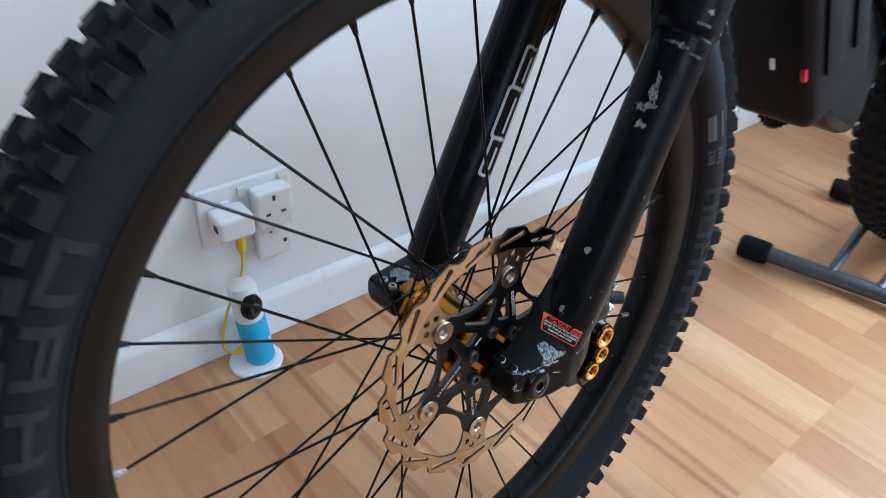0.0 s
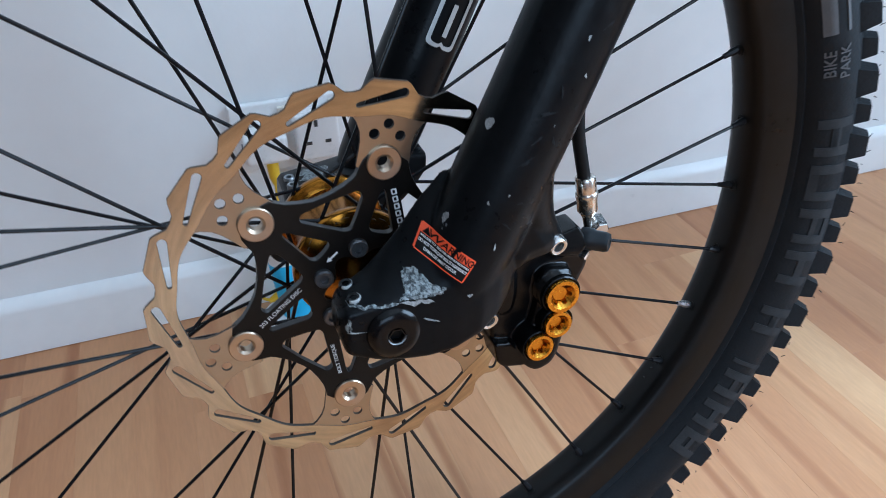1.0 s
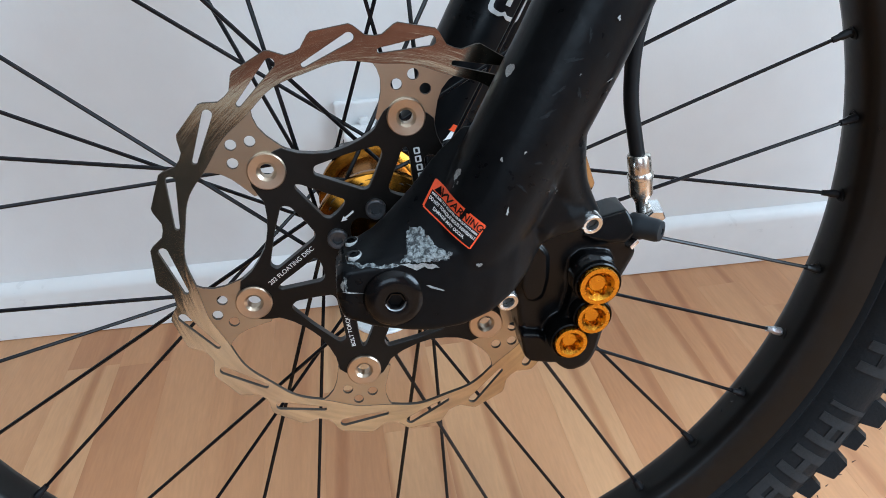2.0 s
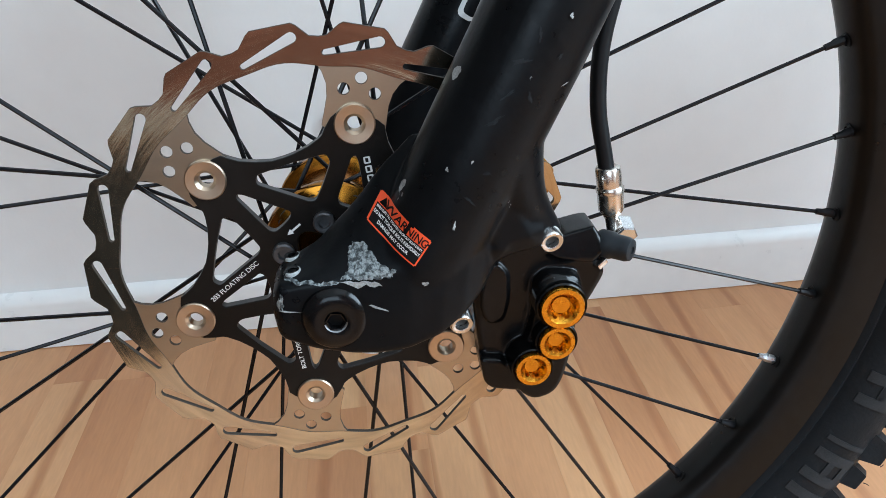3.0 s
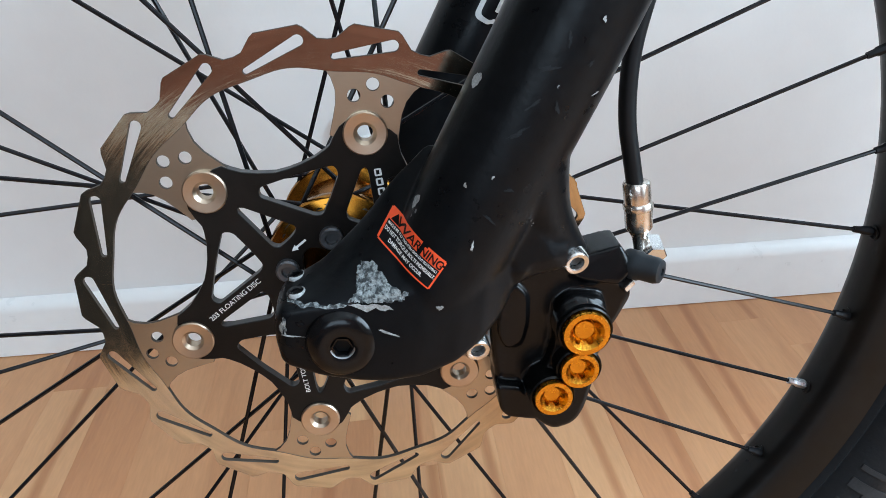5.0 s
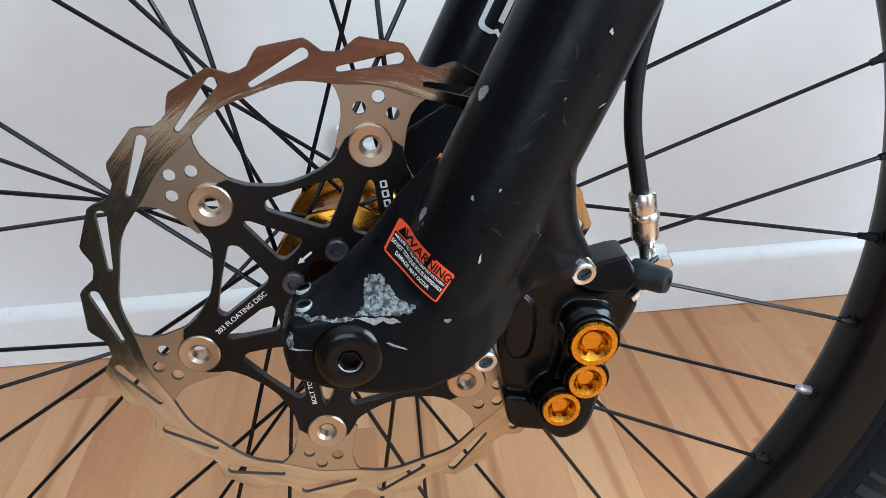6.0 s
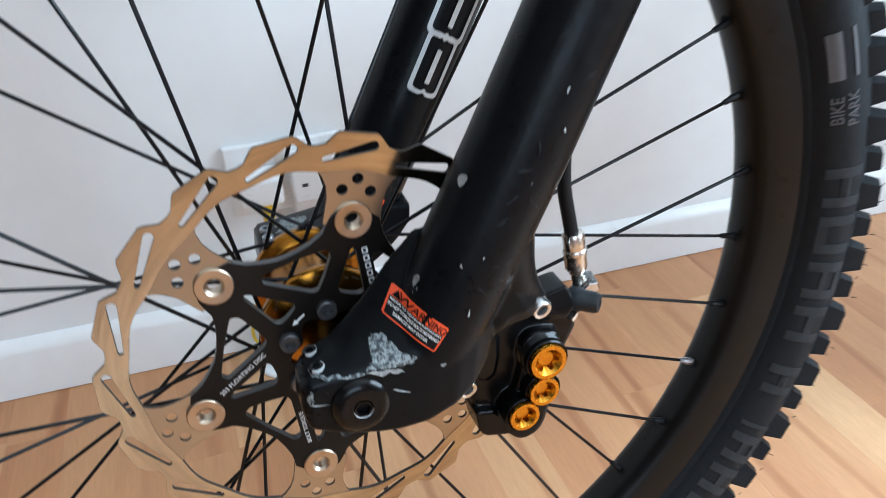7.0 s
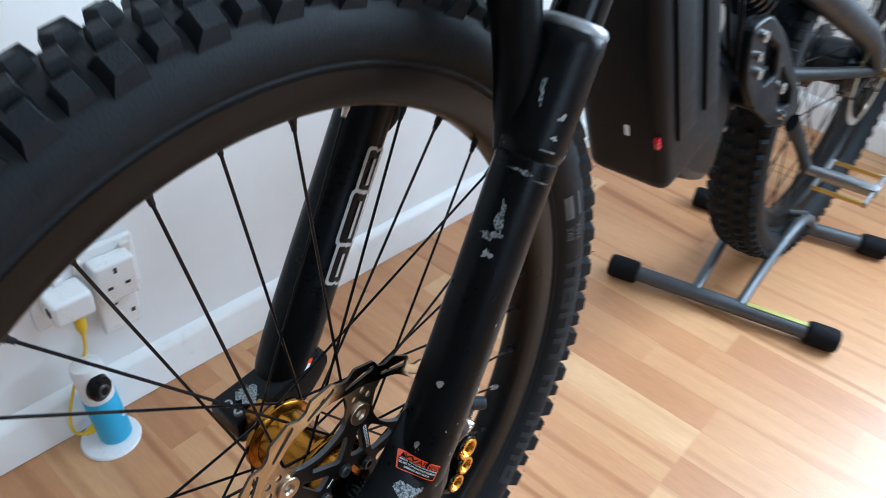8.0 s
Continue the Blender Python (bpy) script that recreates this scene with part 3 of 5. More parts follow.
def sidewall_print(name, a0, a1, r0, r1, material, lift=0.0006):
    """A printed patch that follows the near sidewall from angle a0 to a1 and radius r0 to r1."""
    radii, ys = [p[0] for p in tyre_half], [p[1] for p in tyre_half]
    bm = bmesh.new()
    na, nr = max(2, int(abs(a1 - a0) / 0.6)), 5
    grid = []
    for i in range(na + 1):
        a = radians(a0 + (a1 - a0) * i / na)
        row = []
        for j in range(nr + 1):
            r = r0 + (r1 - r0) * j / nr
            y = RIM_Y - (np.interp(r, radii, ys) + lift)
            row.append(bm.verts.new((r * math.cos(a), y, r * math.sin(a))))
        grid.append(row)
    for i in range(na):
        for j in range(nr):
            bm.faces.new((grid[i][j], grid[i + 1][j], grid[i + 1][j + 1], grid[i][j + 1]))
    res = bmesh.ops.extrude_face_region(bm, geom=bm.faces[:])
    bmesh.ops.translate(bm, vec=(0, 0.0009, 0), verts=[v for v in res["geom"] if isinstance(v, bmesh.types.BMVert)])
    bmesh.ops.recalc_face_normals(bm, faces=bm.faces)
    return bm


# rubber hairs left on the shoulder blocks
hair_mesh = mesh_of("vent_hair", tube([(0, 0, 0), (0.0004, 0, 0.0016), (0.0014, 0, 0.0028)], [0.0003, 0.00028, 0.0002], 5), KNOB)
hair_rng = random.Random(3)
for i in range(52):
    part("vent_hair", hair_mesh, KNOB, tyre, m=on_wheel(-62 + 1.9 * i + hair_rng.uniform(-0.6, 0.6), 0.3365 + 0.003 * hair_rng.random(), RIM_Y - 0.0265 - 0.003 * hair_rng.random(), -30, hair_rng.uniform(-180, 180)))

# ---- spokes ----
spoke_mesh = mesh_of("spoke", tube([(0, 0, 0), (0, 0, 1)], 1.0, 8), SPOKE)
nipple_mesh = mesh_of("nipple", tube([(0, 0, -0.004), (0, 0, 0.0045), (0, 0, 0.0055), (0, 0, 0.0092)], [0.0025, 0.0024, 0.0019, 0.0017], 8), NIPPLE)
bare_nipple = mesh_of("nipple", tube([(0, 0, -0.004), (0, 0, 0.0045), (0, 0, 0.0055), (0, 0, 0.0092)], [0.0027, 0.0026, 0.0021, 0.0018], 8), PALE)
eyelet_mesh = mesh_of("eyelet", lathe([(0.0024, -0.0004), (0.0036, 0.0), (0.0038, 0.0006), (0.0026, 0.0008)], 16), RIM)
FLANGE_R, NEAR_Y, FAR_Y = 0.0290, -0.027, 0.024
for k in range(36):
    a = 2.0 + 10.0 * k
    near = k % 2 == 1
    lead = (k % 4) in (1, 2)
    rim_end = Vector((0.2612 * math.cos(radians(a)), RIM_Y + (-0.0022 if near else 0.0022), 0.2612 * math.sin(radians(a))))
    h = a + (-58 if lead else 58)
    hub_end = Vector((FLANGE_R * math.cos(radians(h)), NEAR_Y if near else FAR_Y, FLANGE_R * math.sin(radians(h))))
    d = hub_end - rim_end
    turn = d.to_track_quat("Z", "Y").to_matrix().to_4x4()
    part("spoke", spoke_mesh, SPOKE, rim, m=Matrix.Translation(rim_end) @ turn @ Matrix.Diagonal((0.00105, 0.00105, d.length, 1)))
    bare = a in (342.0, 82.0, 182.0)
    part("nipple", bare_nipple if bare else nipple_mesh, NIPPLE, rim, "bare silver nipple" if bare else "", m=Matrix.Translation(rim_end) @ turn)
    part("eyelet", eyelet_mesh, RIM, rim, m=pose(0, 0, 0, 0, -a, 0) @ pose(0.2613, RIM_Y, 0, 0, 0, 90))

# ---- hub ----
hub_profile = [(0.010, -0.046), (0.0215, -0.046), (0.0225, -0.038), (0.0225, -0.033), (0.0312, -0.0300), (0.0320, -0.0285), (0.0320, -0.0250), (0.0312, -0.0240), (0.0250, -0.0215), (0.0225, -0.012), (0.0215, 0.0), (0.0225, 0.010),
               (0.0240, 0.0195), (0.0292, 0.0215), (0.0300, 0.0225), (0.0300, 0.0265), (0.0292, 0.0275), (0.0235, 0.031), (0.0200, 0.040), (0.0180, 0.050), (0.010, 0.050)]
hub = front("front_hub", lathe(hub_profile, 48), HUBGOLD, "gold anodised hub shell with large flanges")
front("axle_sleeve", disc_stack([(0.0115, -0.066), (0.0115, 0.062)], 24), DARK, parent=hub)

hole_mesh = mesh_of("flange_hole", disc_stack([(0.0016, -0.0003), (0.0016, 0.0003)], 12), SLOT)
for k in range(18):
    hx, hz = polar(10 + 20 * k, 0.0268)
    part("flange_hole", hole_mesh, SLOT, hub, m=Matrix.Translation((hx, -0.0309, hz)) @ pose(0, 0, 0, 0, 0, 0))
pocket_mesh = mesh_of("flange_pocket", disc_stack([(0.0026, -0.0004), (0.0026, 0.0004)], 18), SLOT)
for k in range(9):
    for y, r in ((-0.0316, 0.0272), (0.0207, 0.0266)):
        hx, hz = polar(21 + 40 * k, r)
        part("flange_pocket", pocket_mesh, SLOT, hub, m=Matrix.Translation((hx, y + 0.0012, hz)) @ pose(0, 0, 0, 0, -21 - 40 * k, 0) @ Matrix.Diagonal((0.8, 1, 1.5, 1)))

# ---- brake disc ----
ROTOR_Y, RIV0 = -0.0483, 82.3
GROW = 1.0087
def grown(o):
    return [(u * GROW, v * GROW) for u, v in o]


outer = []
for k in range(18):
    c = RIV0 + 0.8 + 20.0 * k
    outer += [polar(c - 10.0, 0.0968), polar(c - 7.8, 0.0972), polar(c - 5.2, 0.1013), polar(c - 4.2, 0.1023), polar(c, 0.1020), polar(c + 4.6, 0.1023), polar(c + 5.6, 0.1013), polar(c + 8.2, 0.0973)]
inner = []
for i in range(180):
    a = 2.0 * i
    inner.append(polar(a, 0.0868 + 0.0013 * math.cos(radians((a - RIV0) * 6)) * -1 + 0.0006 * math.cos(radians((a - RIV0) * 18))))
slots = []
for k in range(18):
    a0 = RIV0 + 9.6 + 20.0 * k
    p, q = Vector(polar(a0, 0.0908)), Vector(polar(a0 - 12.6, 0.0970))
    along = (q - p).normalized()
    side = Vector((-along.y, along.x))
    w0, w1 = 0.0011, 0.0021
    shape = []
    for j in range(7):
        t = math.pi / 2 + math.pi * j / 6
        shape.append(tuple(p + along * math.cos(t) * w0 + side * math.sin(t) * w0))
    for j in range(7):
        t = -math.pi / 2 + math.pi * j / 6
        shape.append(tuple(q + along * math.cos(t) * w1 + side * math.sin(t) * w1))
    slots.append(shape)
rotor = front("brake_disc", plate("brake_disc", [grown(o) for o in [outer, inner] + slots], 0.0020, TRACK, ROTOR_Y, 0.00012), TRACK, "wavy slotted steel brake track, polished by the pads")
rotor.matrix_basis = HUB @ Matrix.Translation((0, 0, -0.0004))
dark_edges(rotor.data, BURNT)

tab_pts = [(-15.5, 0.0886), (-12.0, 0.0868), (-10.6, 0.0835), (-9.6, 0.0790), (-9.6, 0.0740), (-10.4, 0.0690), (-11.8, 0.0625), (-9.0, 0.0598), (0.0, 0.0585), (9.0, 0.0598), (11.8, 0.0625), (10.4, 0.0690), (9.6, 0.0740), (9.6, 0.0790), (10.6, 0.0835), (12.0, 0.0868), (15.5, 0.0886), (8.0, 0.0884), (0.0, 0.0882), (-8.0, 0.0884)]
for k in range(6):
    f = RIV0 + 60 * k
    holes = [ring2(*polar(f, 0.0822), 0.0024, 16), ring2(*polar(f + 4.6, 0.0772), 0.0024, 16), ring2(*polar(f - 4.6, 0.0772), 0.0024, 16), ring2(*polar(f, 0.064), 0.0045, 16)]
    tab = front("disc_tab", plate("disc_tab", [grown(o) for o in [[polar(f + a, r) for a, r in tab_pts]] + holes], 0.0016, TAB, ROTOR_Y, 0.00012), TAB, parent=rotor, label="brushed steel arm with three holes")
    dark_edges(tab.data, BURNT)
    rx, rz = polar(f, 0.064 * GROW)
    front("rivet", lathe([(0.0030, -0.0008), (0.0031, -0.0014), (0.0044, -0.0026), (0.0079, -0.0029), (0.0084, -0.0024), (0.0084, 0.0022), (0.0079, 0.0029), (0.0030, 0.0029)], 36), RIVET, parent=rotor, sharp=18).matrix_basis = Matrix.Translation((rx, ROTOR_Y, rz))

STAR = [(-10.4, 66.4), (-7.5, 67.6), (0.0, 69.0), (6.0, 68.5), (8.6, 65.8), (11.0, 61.2), (12.2, 58.6), (14.0, 57.1), (18.5, 54.7), (25.0, 53.1), (30.0, 52.9), (35.0, 53.5), (41.0, 56.3), (46.0, 60.3), (48.3, 63.8)]
WINDOW_A = [(44.5, 51.6), (27.0, 49.7), (11.0, 51.0), (9.0, 47.5), (14.5, 37.5), (20.5, 31.9), (25.8, 32.2), (47.2, 48.8)]
WINDOW_B = [(57.6, 51.3), (55.8, 49.3), (41.8, 31.3), (45.0, 29.4), (54.0, 28.6), (62.5, 29.4), (64.5, 31.8), (59.2, 50.0)]
star, windows = [], []
for k in range(6):
    f = RIV0 + 60 * k
    star += [polar(f + a, r * 0.001006) for a, r in STAR]
    for shape in (WINDOW_A, WINDOW_B):
        windows.append(rounded([polar(f + a, r * 0.001006) for a, r in shape], 0.0018))
bore = [polar(3 * i, 0.0183 - 0.0026 * math.cos(radians(6 * (3 * i - 100)))) for i in range(120)]
carrier = front("disc_carrier", plate("disc_carrier", [star, bore] + windows + [ring2(*polar(RIV0 + 60 * k, 0.064 * GROW), 0.0036, 16) for k in range(6)], 0.0042, CARRIER, ROTOR_Y + 0.0006, 0.0004), CARRIER, "black anodised six-arm disc carrier with small white lettering", parent=rotor)
dark_edges(carrier.data, MILLED, 0.5)
for k in range(6):
    bx, bz = polar(100 + 60 * k, 0.0223)
    front("disc_bolt", lathe([(0.0, -0.0010), (0.0022, -0.0010), (0.0024, -0.0030), (0.0040, -0.0032), (0.0047, -0.0024), (0.0047, 0.0)], 24, closed=False), BOLT, parent=rotor).matrix_basis = Matrix.Translation((bx, ROTOR_Y - 0.0015, bz))


def on_strut(f, r, slide, y=ROTOR_Y - 0.0016):
    """A pose for print on the slanting arm below the rivet at angle f."""
    p, q = Vector(polar(f - 3.5, 0.0600)), Vector(polar(f - 27, 0.0325))
    at = p.lerp(q, r)
    d = (p - q).normalized()
    return at, math.degrees(math.atan2(d.y, d.x)), y


def printed(text, f, r, size, flip):
    at, ang, y = on_strut(f, r, 0)
    m = Matrix.Translation((at.x, y - 0.0002, at.y)) @ FACE @ pose(0, 0, 0, 0, 0, ang + (180 if flip else 0))
    front("lettering", lettering(text, size, WHITE, m, 0.00005), WHITE, parent=carrier)


printed("203 FLOATING DISC", RIV0 + 120, 0.60, 0.0030, True)
printed("BOLT TORQUE", RIV0 + 180, 0.56, 0.0028, True)
at, ang, y = on_strut(RIV0, 0.56, 0)
glyph = [rounded([(-0.0015, -0.0014), (0.0015, -0.0014), (0.0015, 0.0014), (-0.0015, 0.0014)], 0.0006), [(-0.0009, -0.0005), (0.0009, -0.0005), (0.0009, 0.0007), (-0.0009, 0.0007)]]
for i in range(6):
    turned = Matrix.Rotation(radians(ang), 2)
    shape = [[tuple(turned @ Vector((u - 0.0112 + 0.0039 * i, v)) + at) for u, v in o] for o in glyph]
    front("brand_bar", plate("brand_bar", shape, 0.0002, WHITE, y - 0.0001, 0.00002), WHITE, parent=carrier)
tip, tail = Vector((-0.0193, 0.0156)), Vector((-0.0139, 0.0206))
along = (tail - tip).normalized()
wide = Vector((-along.y, along.x))
ARROW = [tip, tip + along * 0.0026 + wide * 0.0013, tip + along * 0.0026 + wide * 0.00045, tail + wide * 0.00045, tail - wide * 0.00045, tip + along * 0.0026 - wide * 0.00045, tip + along * 0.0026 - wide * 0.0013]
front("direction_arrow", plate("direction_arrow", [[tuple(p) for p in ARROW]], 0.0002, WHITE, ROTOR_Y - 0.0017, 0.00002), WHITE, parent=carrier)

# ---- fork ----
LEFT_Y, RIGHT_Y = -0.080, 0.067


def leg_x(z, y=LEFT_Y):
    """The leg's middle line; the near leg stands a little steeper above its casting."""
    return 0.0728 + (0.38 if y < 0 and z > 0.11 else 0.415) * (z - 0.11)


def leg_bm(y, z0, z1):
    zs = [-0.010, -0.004, 0.006, 0.020, 0.040, 0.065, 0.100, 0.150, 0.230, 0.2325, 0.235, 0.238, 0.260, 0.290, 0.296, 0.303, 0.305]
    rs = [0.0080, 0.0135, 0.0178, 0.0205, 0.0214, 0.0216, 0.0214, 0.0209, 0.0207, 0.0218, 0.0226, 0.0226, 0.0228, 0.0230, 0.0236, 0.0230, 0.0210]
    use = [(z, r) for z, r in zip(zs, rs) if z0 <= z <= z1]
    k = 1.0 if y < 0 else 1.045
    return tube([(leg_x(z, y), y, z) for z, r in use], [r * k for z, r in use], 40)


def cast_foot(stations):
    """A cast foot: rounded sections (y, z) strung along x. Each station: x, bottom, front edge height, front y, back top height, back y."""
    bm = bmesh.new()
    rings = []
    for x, zb, ze, yf, zt, yb in stations:
        sec = rounded([(yb, zb), (yf, zb), (yf - 0.0006, (zb + ze) / 2), (yf, ze), (yf * 0.5 + yb * 0.5, ze * 0.5 + zt * 0.5 + 0.0008), (yb, zt)], 0.0030, 4)
        rings.append([bm.verts.new((x, y, z)) for y, z in sec])
    n = len(rings[0])
    for a, b in zip(rings, rings[1:]):
        for q in range(n):
            bm.faces.new((a[q], a[(q + 1) % n], b[(q + 1) % n], b[q]))
    bm.faces.new(rings[0])
    bm.faces.new(rings[-1][::-1])
    bmesh.ops.recalc_face_normals(bm, faces=bm.faces)
    return bm


def resample(table, n=40):
    xs = [r[0] for r in table]
    return [tuple(np.interp(x, xs, [r[q] for r in table]) for q in range(6)) for x in np.linspace(xs[0], xs[-1], n)]


FOOT = [(-0.0222, -0.0030, 0.0080, -0.0885, 0.0088, -0.0710), (-0.0212, -0.0080, 0.0106, -0.0912, 0.0115, -0.0695), (-0.0190, -0.0115, 0.0114, -0.0922, 0.0135, -0.0695), (-0.0060, -0.0155, 0.0142, -0.0935, 0.0225, -0.0695), (0.0080, -0.0168, 0.0175, -0.0950, 0.0390, -0.0695), (0.0180, -0.0160, 0.0200, -0.0968, 0.0535, -0.0690),
        (0.0300, -0.0125, 0.0235, -0.0990, 0.0670, -0.0680), (0.0420, -0.0065, 0.0280, -0.0988, 0.0660, -0.0680), (0.0510, 0.0010, 0.0300, -0.0965, 0.0560, -0.0680), (0.0580, 0.0090, 0.0300, -0.0920, 0.0480, -0.0680), (0.0640, 0.0185, 0.0300, -0.0860, 0.0420, -0.0690)]
MOUNT_POST = tube([(leg_x(0.120), -0.080, 0.120), (leg_x(0.092) + 0.0005, -0.0805, 0.092), (0.0600, -0.0815, 0.072), (0.0640, -0.0820, 0.058), (0.0708, -0.0815, 0.0445), (0.0788, -0.0800, 0.0350), (0.0852, -0.079, 0.0280)], [0.0185, 0.0186, 0.0180, 0.0152, 0.0110, 0.0079, 0.0062], 32, smooth=3)
MOUNT_WEB = plate("mount_web", [rounded([(0.0540, 0.0800), (0.0660, 0.0740), (0.0690, 0.0600), (0.0760, 0.0450), (0.0845, 0.0335), (0.0815, 0.0245), (0.0690, 0.0215), (0.0620, 0.0165), (0.0500, 0.0300)], 0.007)], 0.025, FORK, LEFT_Y + 0.0005, 0.0090)
left_leg = front("fork_leg", cast("fork_leg", [leg_bm(LEFT_Y, -0.02, 0.2322), cast_foot(resample(FOOT)), MOUNT_POST, MOUNT_WEB], FORK, 0.0009, 10), FORK, "satin black cast fork leg with stone chips and rub marks")
right_leg = front("fork_leg", leg_bm(RIGHT_Y, -0.02, 0.31), FORK, "satin black fork leg with a silver outlined decal")
front("leg_top", leg_bm(LEFT_Y, 0.229, 0.31), FORK, parent=left_leg)
for ob, y in ((left_leg, LEFT_Y), (right_leg, RIGHT_Y)):
    top = Vector((leg_x(0.305, y), y, 0.305))
    up = Vector((0.415, 0, 1)).normalized()
    turn = up.to_track_quat("Y", "Z").to_matrix().to_4x4()
    part("seal_ring", lathe([(0.0190, -0.002), (0.0228, -0.002), (0.0231, 0.0015), (0.0215, 0.004), (0.0185, 0.004)], 40), ALLOY, ob, "grey wiper seal ring", m=Matrix.Translation(top) @ turn)
    part("stanchion", tube([top - up * 0.02, top + up * 0.20], 0.0175, 28), DARK, ob)


FAR_FOOT = [(x, zb, ze, 0.0455, ze + 0.002, 0.0790) for x, zb, ze, yf, zt, yb in FOOT]
front("dropout", mesh_of("dropout", cast_foot(resample(FAR_FOOT)), FORK, 50), FORK, parent=right_leg)
CAP_AT = Matrix.Translation((0.0016, 0, -0.0006))
front("axle_cap", lathe([(0.0038, -0.090), (0.0038, -0.0970), (0.0050, -0.0977), (0.0086, -0.0974), (0.0108, -0.0967), (0.0126, -0.0952), (0.0133, -0.0931), (0.0133, -0.088)], 40, closed=False), DARK, parent=left_leg, label="round black axle end with a hexagon socket").matrix_basis = CAP_AT
front("hex_socket", lathe([(0.0, -0.0915), (0.0030, -0.0915), (0.0034, -0.0974), (0.0040, -0.0976)], 6, closed=False), DARK, parent=left_leg, label="dark worn hexagon socket").matrix_basis = CAP_AT
front("worn_rim", lathe([(0.0037, -0.0968), (0.0039, -0.0974), (0.0044, -0.0977), (0.0042, -0.0970)], 40, start=195, sweep=165), ALLOY, parent=left_leg, label="bright rubbed lip of the socket").matrix_basis = CAP_AT
front("fork_arch", tube([(leg_x(0.232) - 0.006, LEFT_Y + 0.012, 0.232), (leg_x(0.29) - 0.025, LEFT_Y + 0.016, 0.300), (0.100, LEFT_Y + 0.025, 0.362), (0.100, -0.045, 0.392), (0.100, 0.0, 0.400), (0.100, 0.030, 0.392), (0.100, RIGHT_Y - 0.025, 0.362), (leg_x(0.29, RIGHT_Y) - 0.025, RIGHT_Y - 0.016, 0.300), (leg_x(0.232, RIGHT_Y) - 0.004, RIGHT_Y - 0.012, 0.232)],
               [0.010, 0.016, 0.017, 0.017, 0.017, 0.017, 0.017, 0.016, 0.010], 16, smooth=2), FORK, "black fork brace over the tyre")

front("brace_root", tube([(leg_x(0.206, RIGHT_Y) + 0.0150, RIGHT_Y - 0.008, 0.204), (leg_x(0.215, RIGHT_Y) + 0.0170, RIGHT_Y - 0.009, 0.213), (leg_x(0.240, RIGHT_Y) + 0.0150, RIGHT_Y - 0.012, 0.240), (leg_x(0.280, RIGHT_Y) + 0.0020, RIGHT_Y - 0.014, 0.285)], [0.0070, 0.0095, 0.0110, 0.0120], 16, smooth=2), FORK, parent=right_leg)

# ---- caliper ----
def hull(points):
    bm = bmesh.new()
    for p in points:
        bm.verts.new(p)
    out = bmesh.ops.convex_hull(bm, input=bm.verts)
    bmesh.ops.delete(bm, geom=[v for v in out["geom_interior"] if isinstance(v, bmesh.types.BMVert)], context="VERTS")
    bmesh.ops.recalc_face_normals(bm, faces=bm.faces)
    return bm


PISTONS = ((0.0940, -0.0040, 0.0093), (0.0935, -0.0205, 0.0077), (0.0845, -0.0332, 0.0077))
body = rounded([(0.0580, -0.002), (0.0640, 0.020), (0.0740, 0.0270), (0.0830, 0.0215), (0.1050, 0.0150), (0.1165, 0.0075), (0.1100, -0.0085), (0.1040, -0.0160), (0.1015, -0.030), (0.0960, -0.0440), (0.0860, -0.0490), (0.0690, -0.0460), (0.0650, -0.040), (0.0605, -0.018)], 0.005, 4)
CASTING = [
    plate("body", [body], 0.034, CALIPER, -0.0510, 0.0025),
    hull([(0.0885, -0.0695, 0.0155), (0.0945, -0.0698, 0.0130), (0.1085, -0.0695, 0.0120), (0.1130, -0.0685, 0.0165), (0.0910, -0.0670, 0.0215), (0.1030, -0.0665, 0.0240), (0.1080, -0.0660, 0.0262), (0.1130, -0.0660, 0.0205),
          (0.0940, -0.0640, 0.0085), (0.1085, -0.0640, 0.0075), (0.0880, -0.0500, 0.0050), (0.1165, -0.0520, 0.0065), (0.1070, -0.0500, -0.0060), (0.1168, -0.0600, 0.0090), (0.0900, -0.0500, 0.0218), (0.1085, -0.0500, 0.0268), (0.1040, -0.0500, 0.0262)]),
    plate("housing", [rounded([(0.0835, 0.004), (0.0890, 0.0085), (0.1020, 0.0075), (0.1060, -0.0040), (0.1035, -0.0140), (0.1035, -0.0270), (0.1008, -0.0440), (0.0975, -0.0510), (0.0890, -0.0545), (0.0825, -0.0510), (0.0775, -0.0430), (0.0765, -0.0340), (0.0825, -0.0230), (0.0845, -0.0120)], 0.0035)], 0.014, CALIPER, -0.0675, 0.0022),
    plate("lower_foot", [rounded([(0.0625, -0.0325), (0.0735, -0.0335), (0.0790, -0.0400), (0.0835, -0.0480), (0.0810, -0.0500), (0.0690, -0.0485), (0.0658, -0.0455)], 0.0025)], 0.019, CALIPER, -0.0640, 0.0018),
    plate("bore_cover", [rounded([(0.0615, -0.0040), (0.0630, 0.0087), (0.0676, 0.0115), (0.0727, 0.0065), (0.0738, -0.0068), (0.0722, -0.0160), (0.0662, -0.0180), (0.0624, -0.0120)], 0.005)], 0.0040, CALIPER, -0.0680, 0.0012),
]
CASTING += [disc_stack([(r + 0.0014, -0.055), (r + 0.0014, -0.0752), (r + 0.0004, -0.0760)], 36, Matrix.Translation((cx, 0, cz))) for cx, cz, r in PISTONS]
caliper = front("brake_caliper", cast("brake_caliper", CASTING, CALIPER, 0.0006, 4), CALIPER, "glossy black four-piston brake caliper with gold piston caps")
front("thread_collar", lathe([(r, -0.070 - 0.0006 * k) for k in range(15) for r in (0.0104, 0.0110)], 36, closed=False), DARK, parent=caliper).matrix_basis = Matrix.Translation((0.0938, 0, -0.0036))


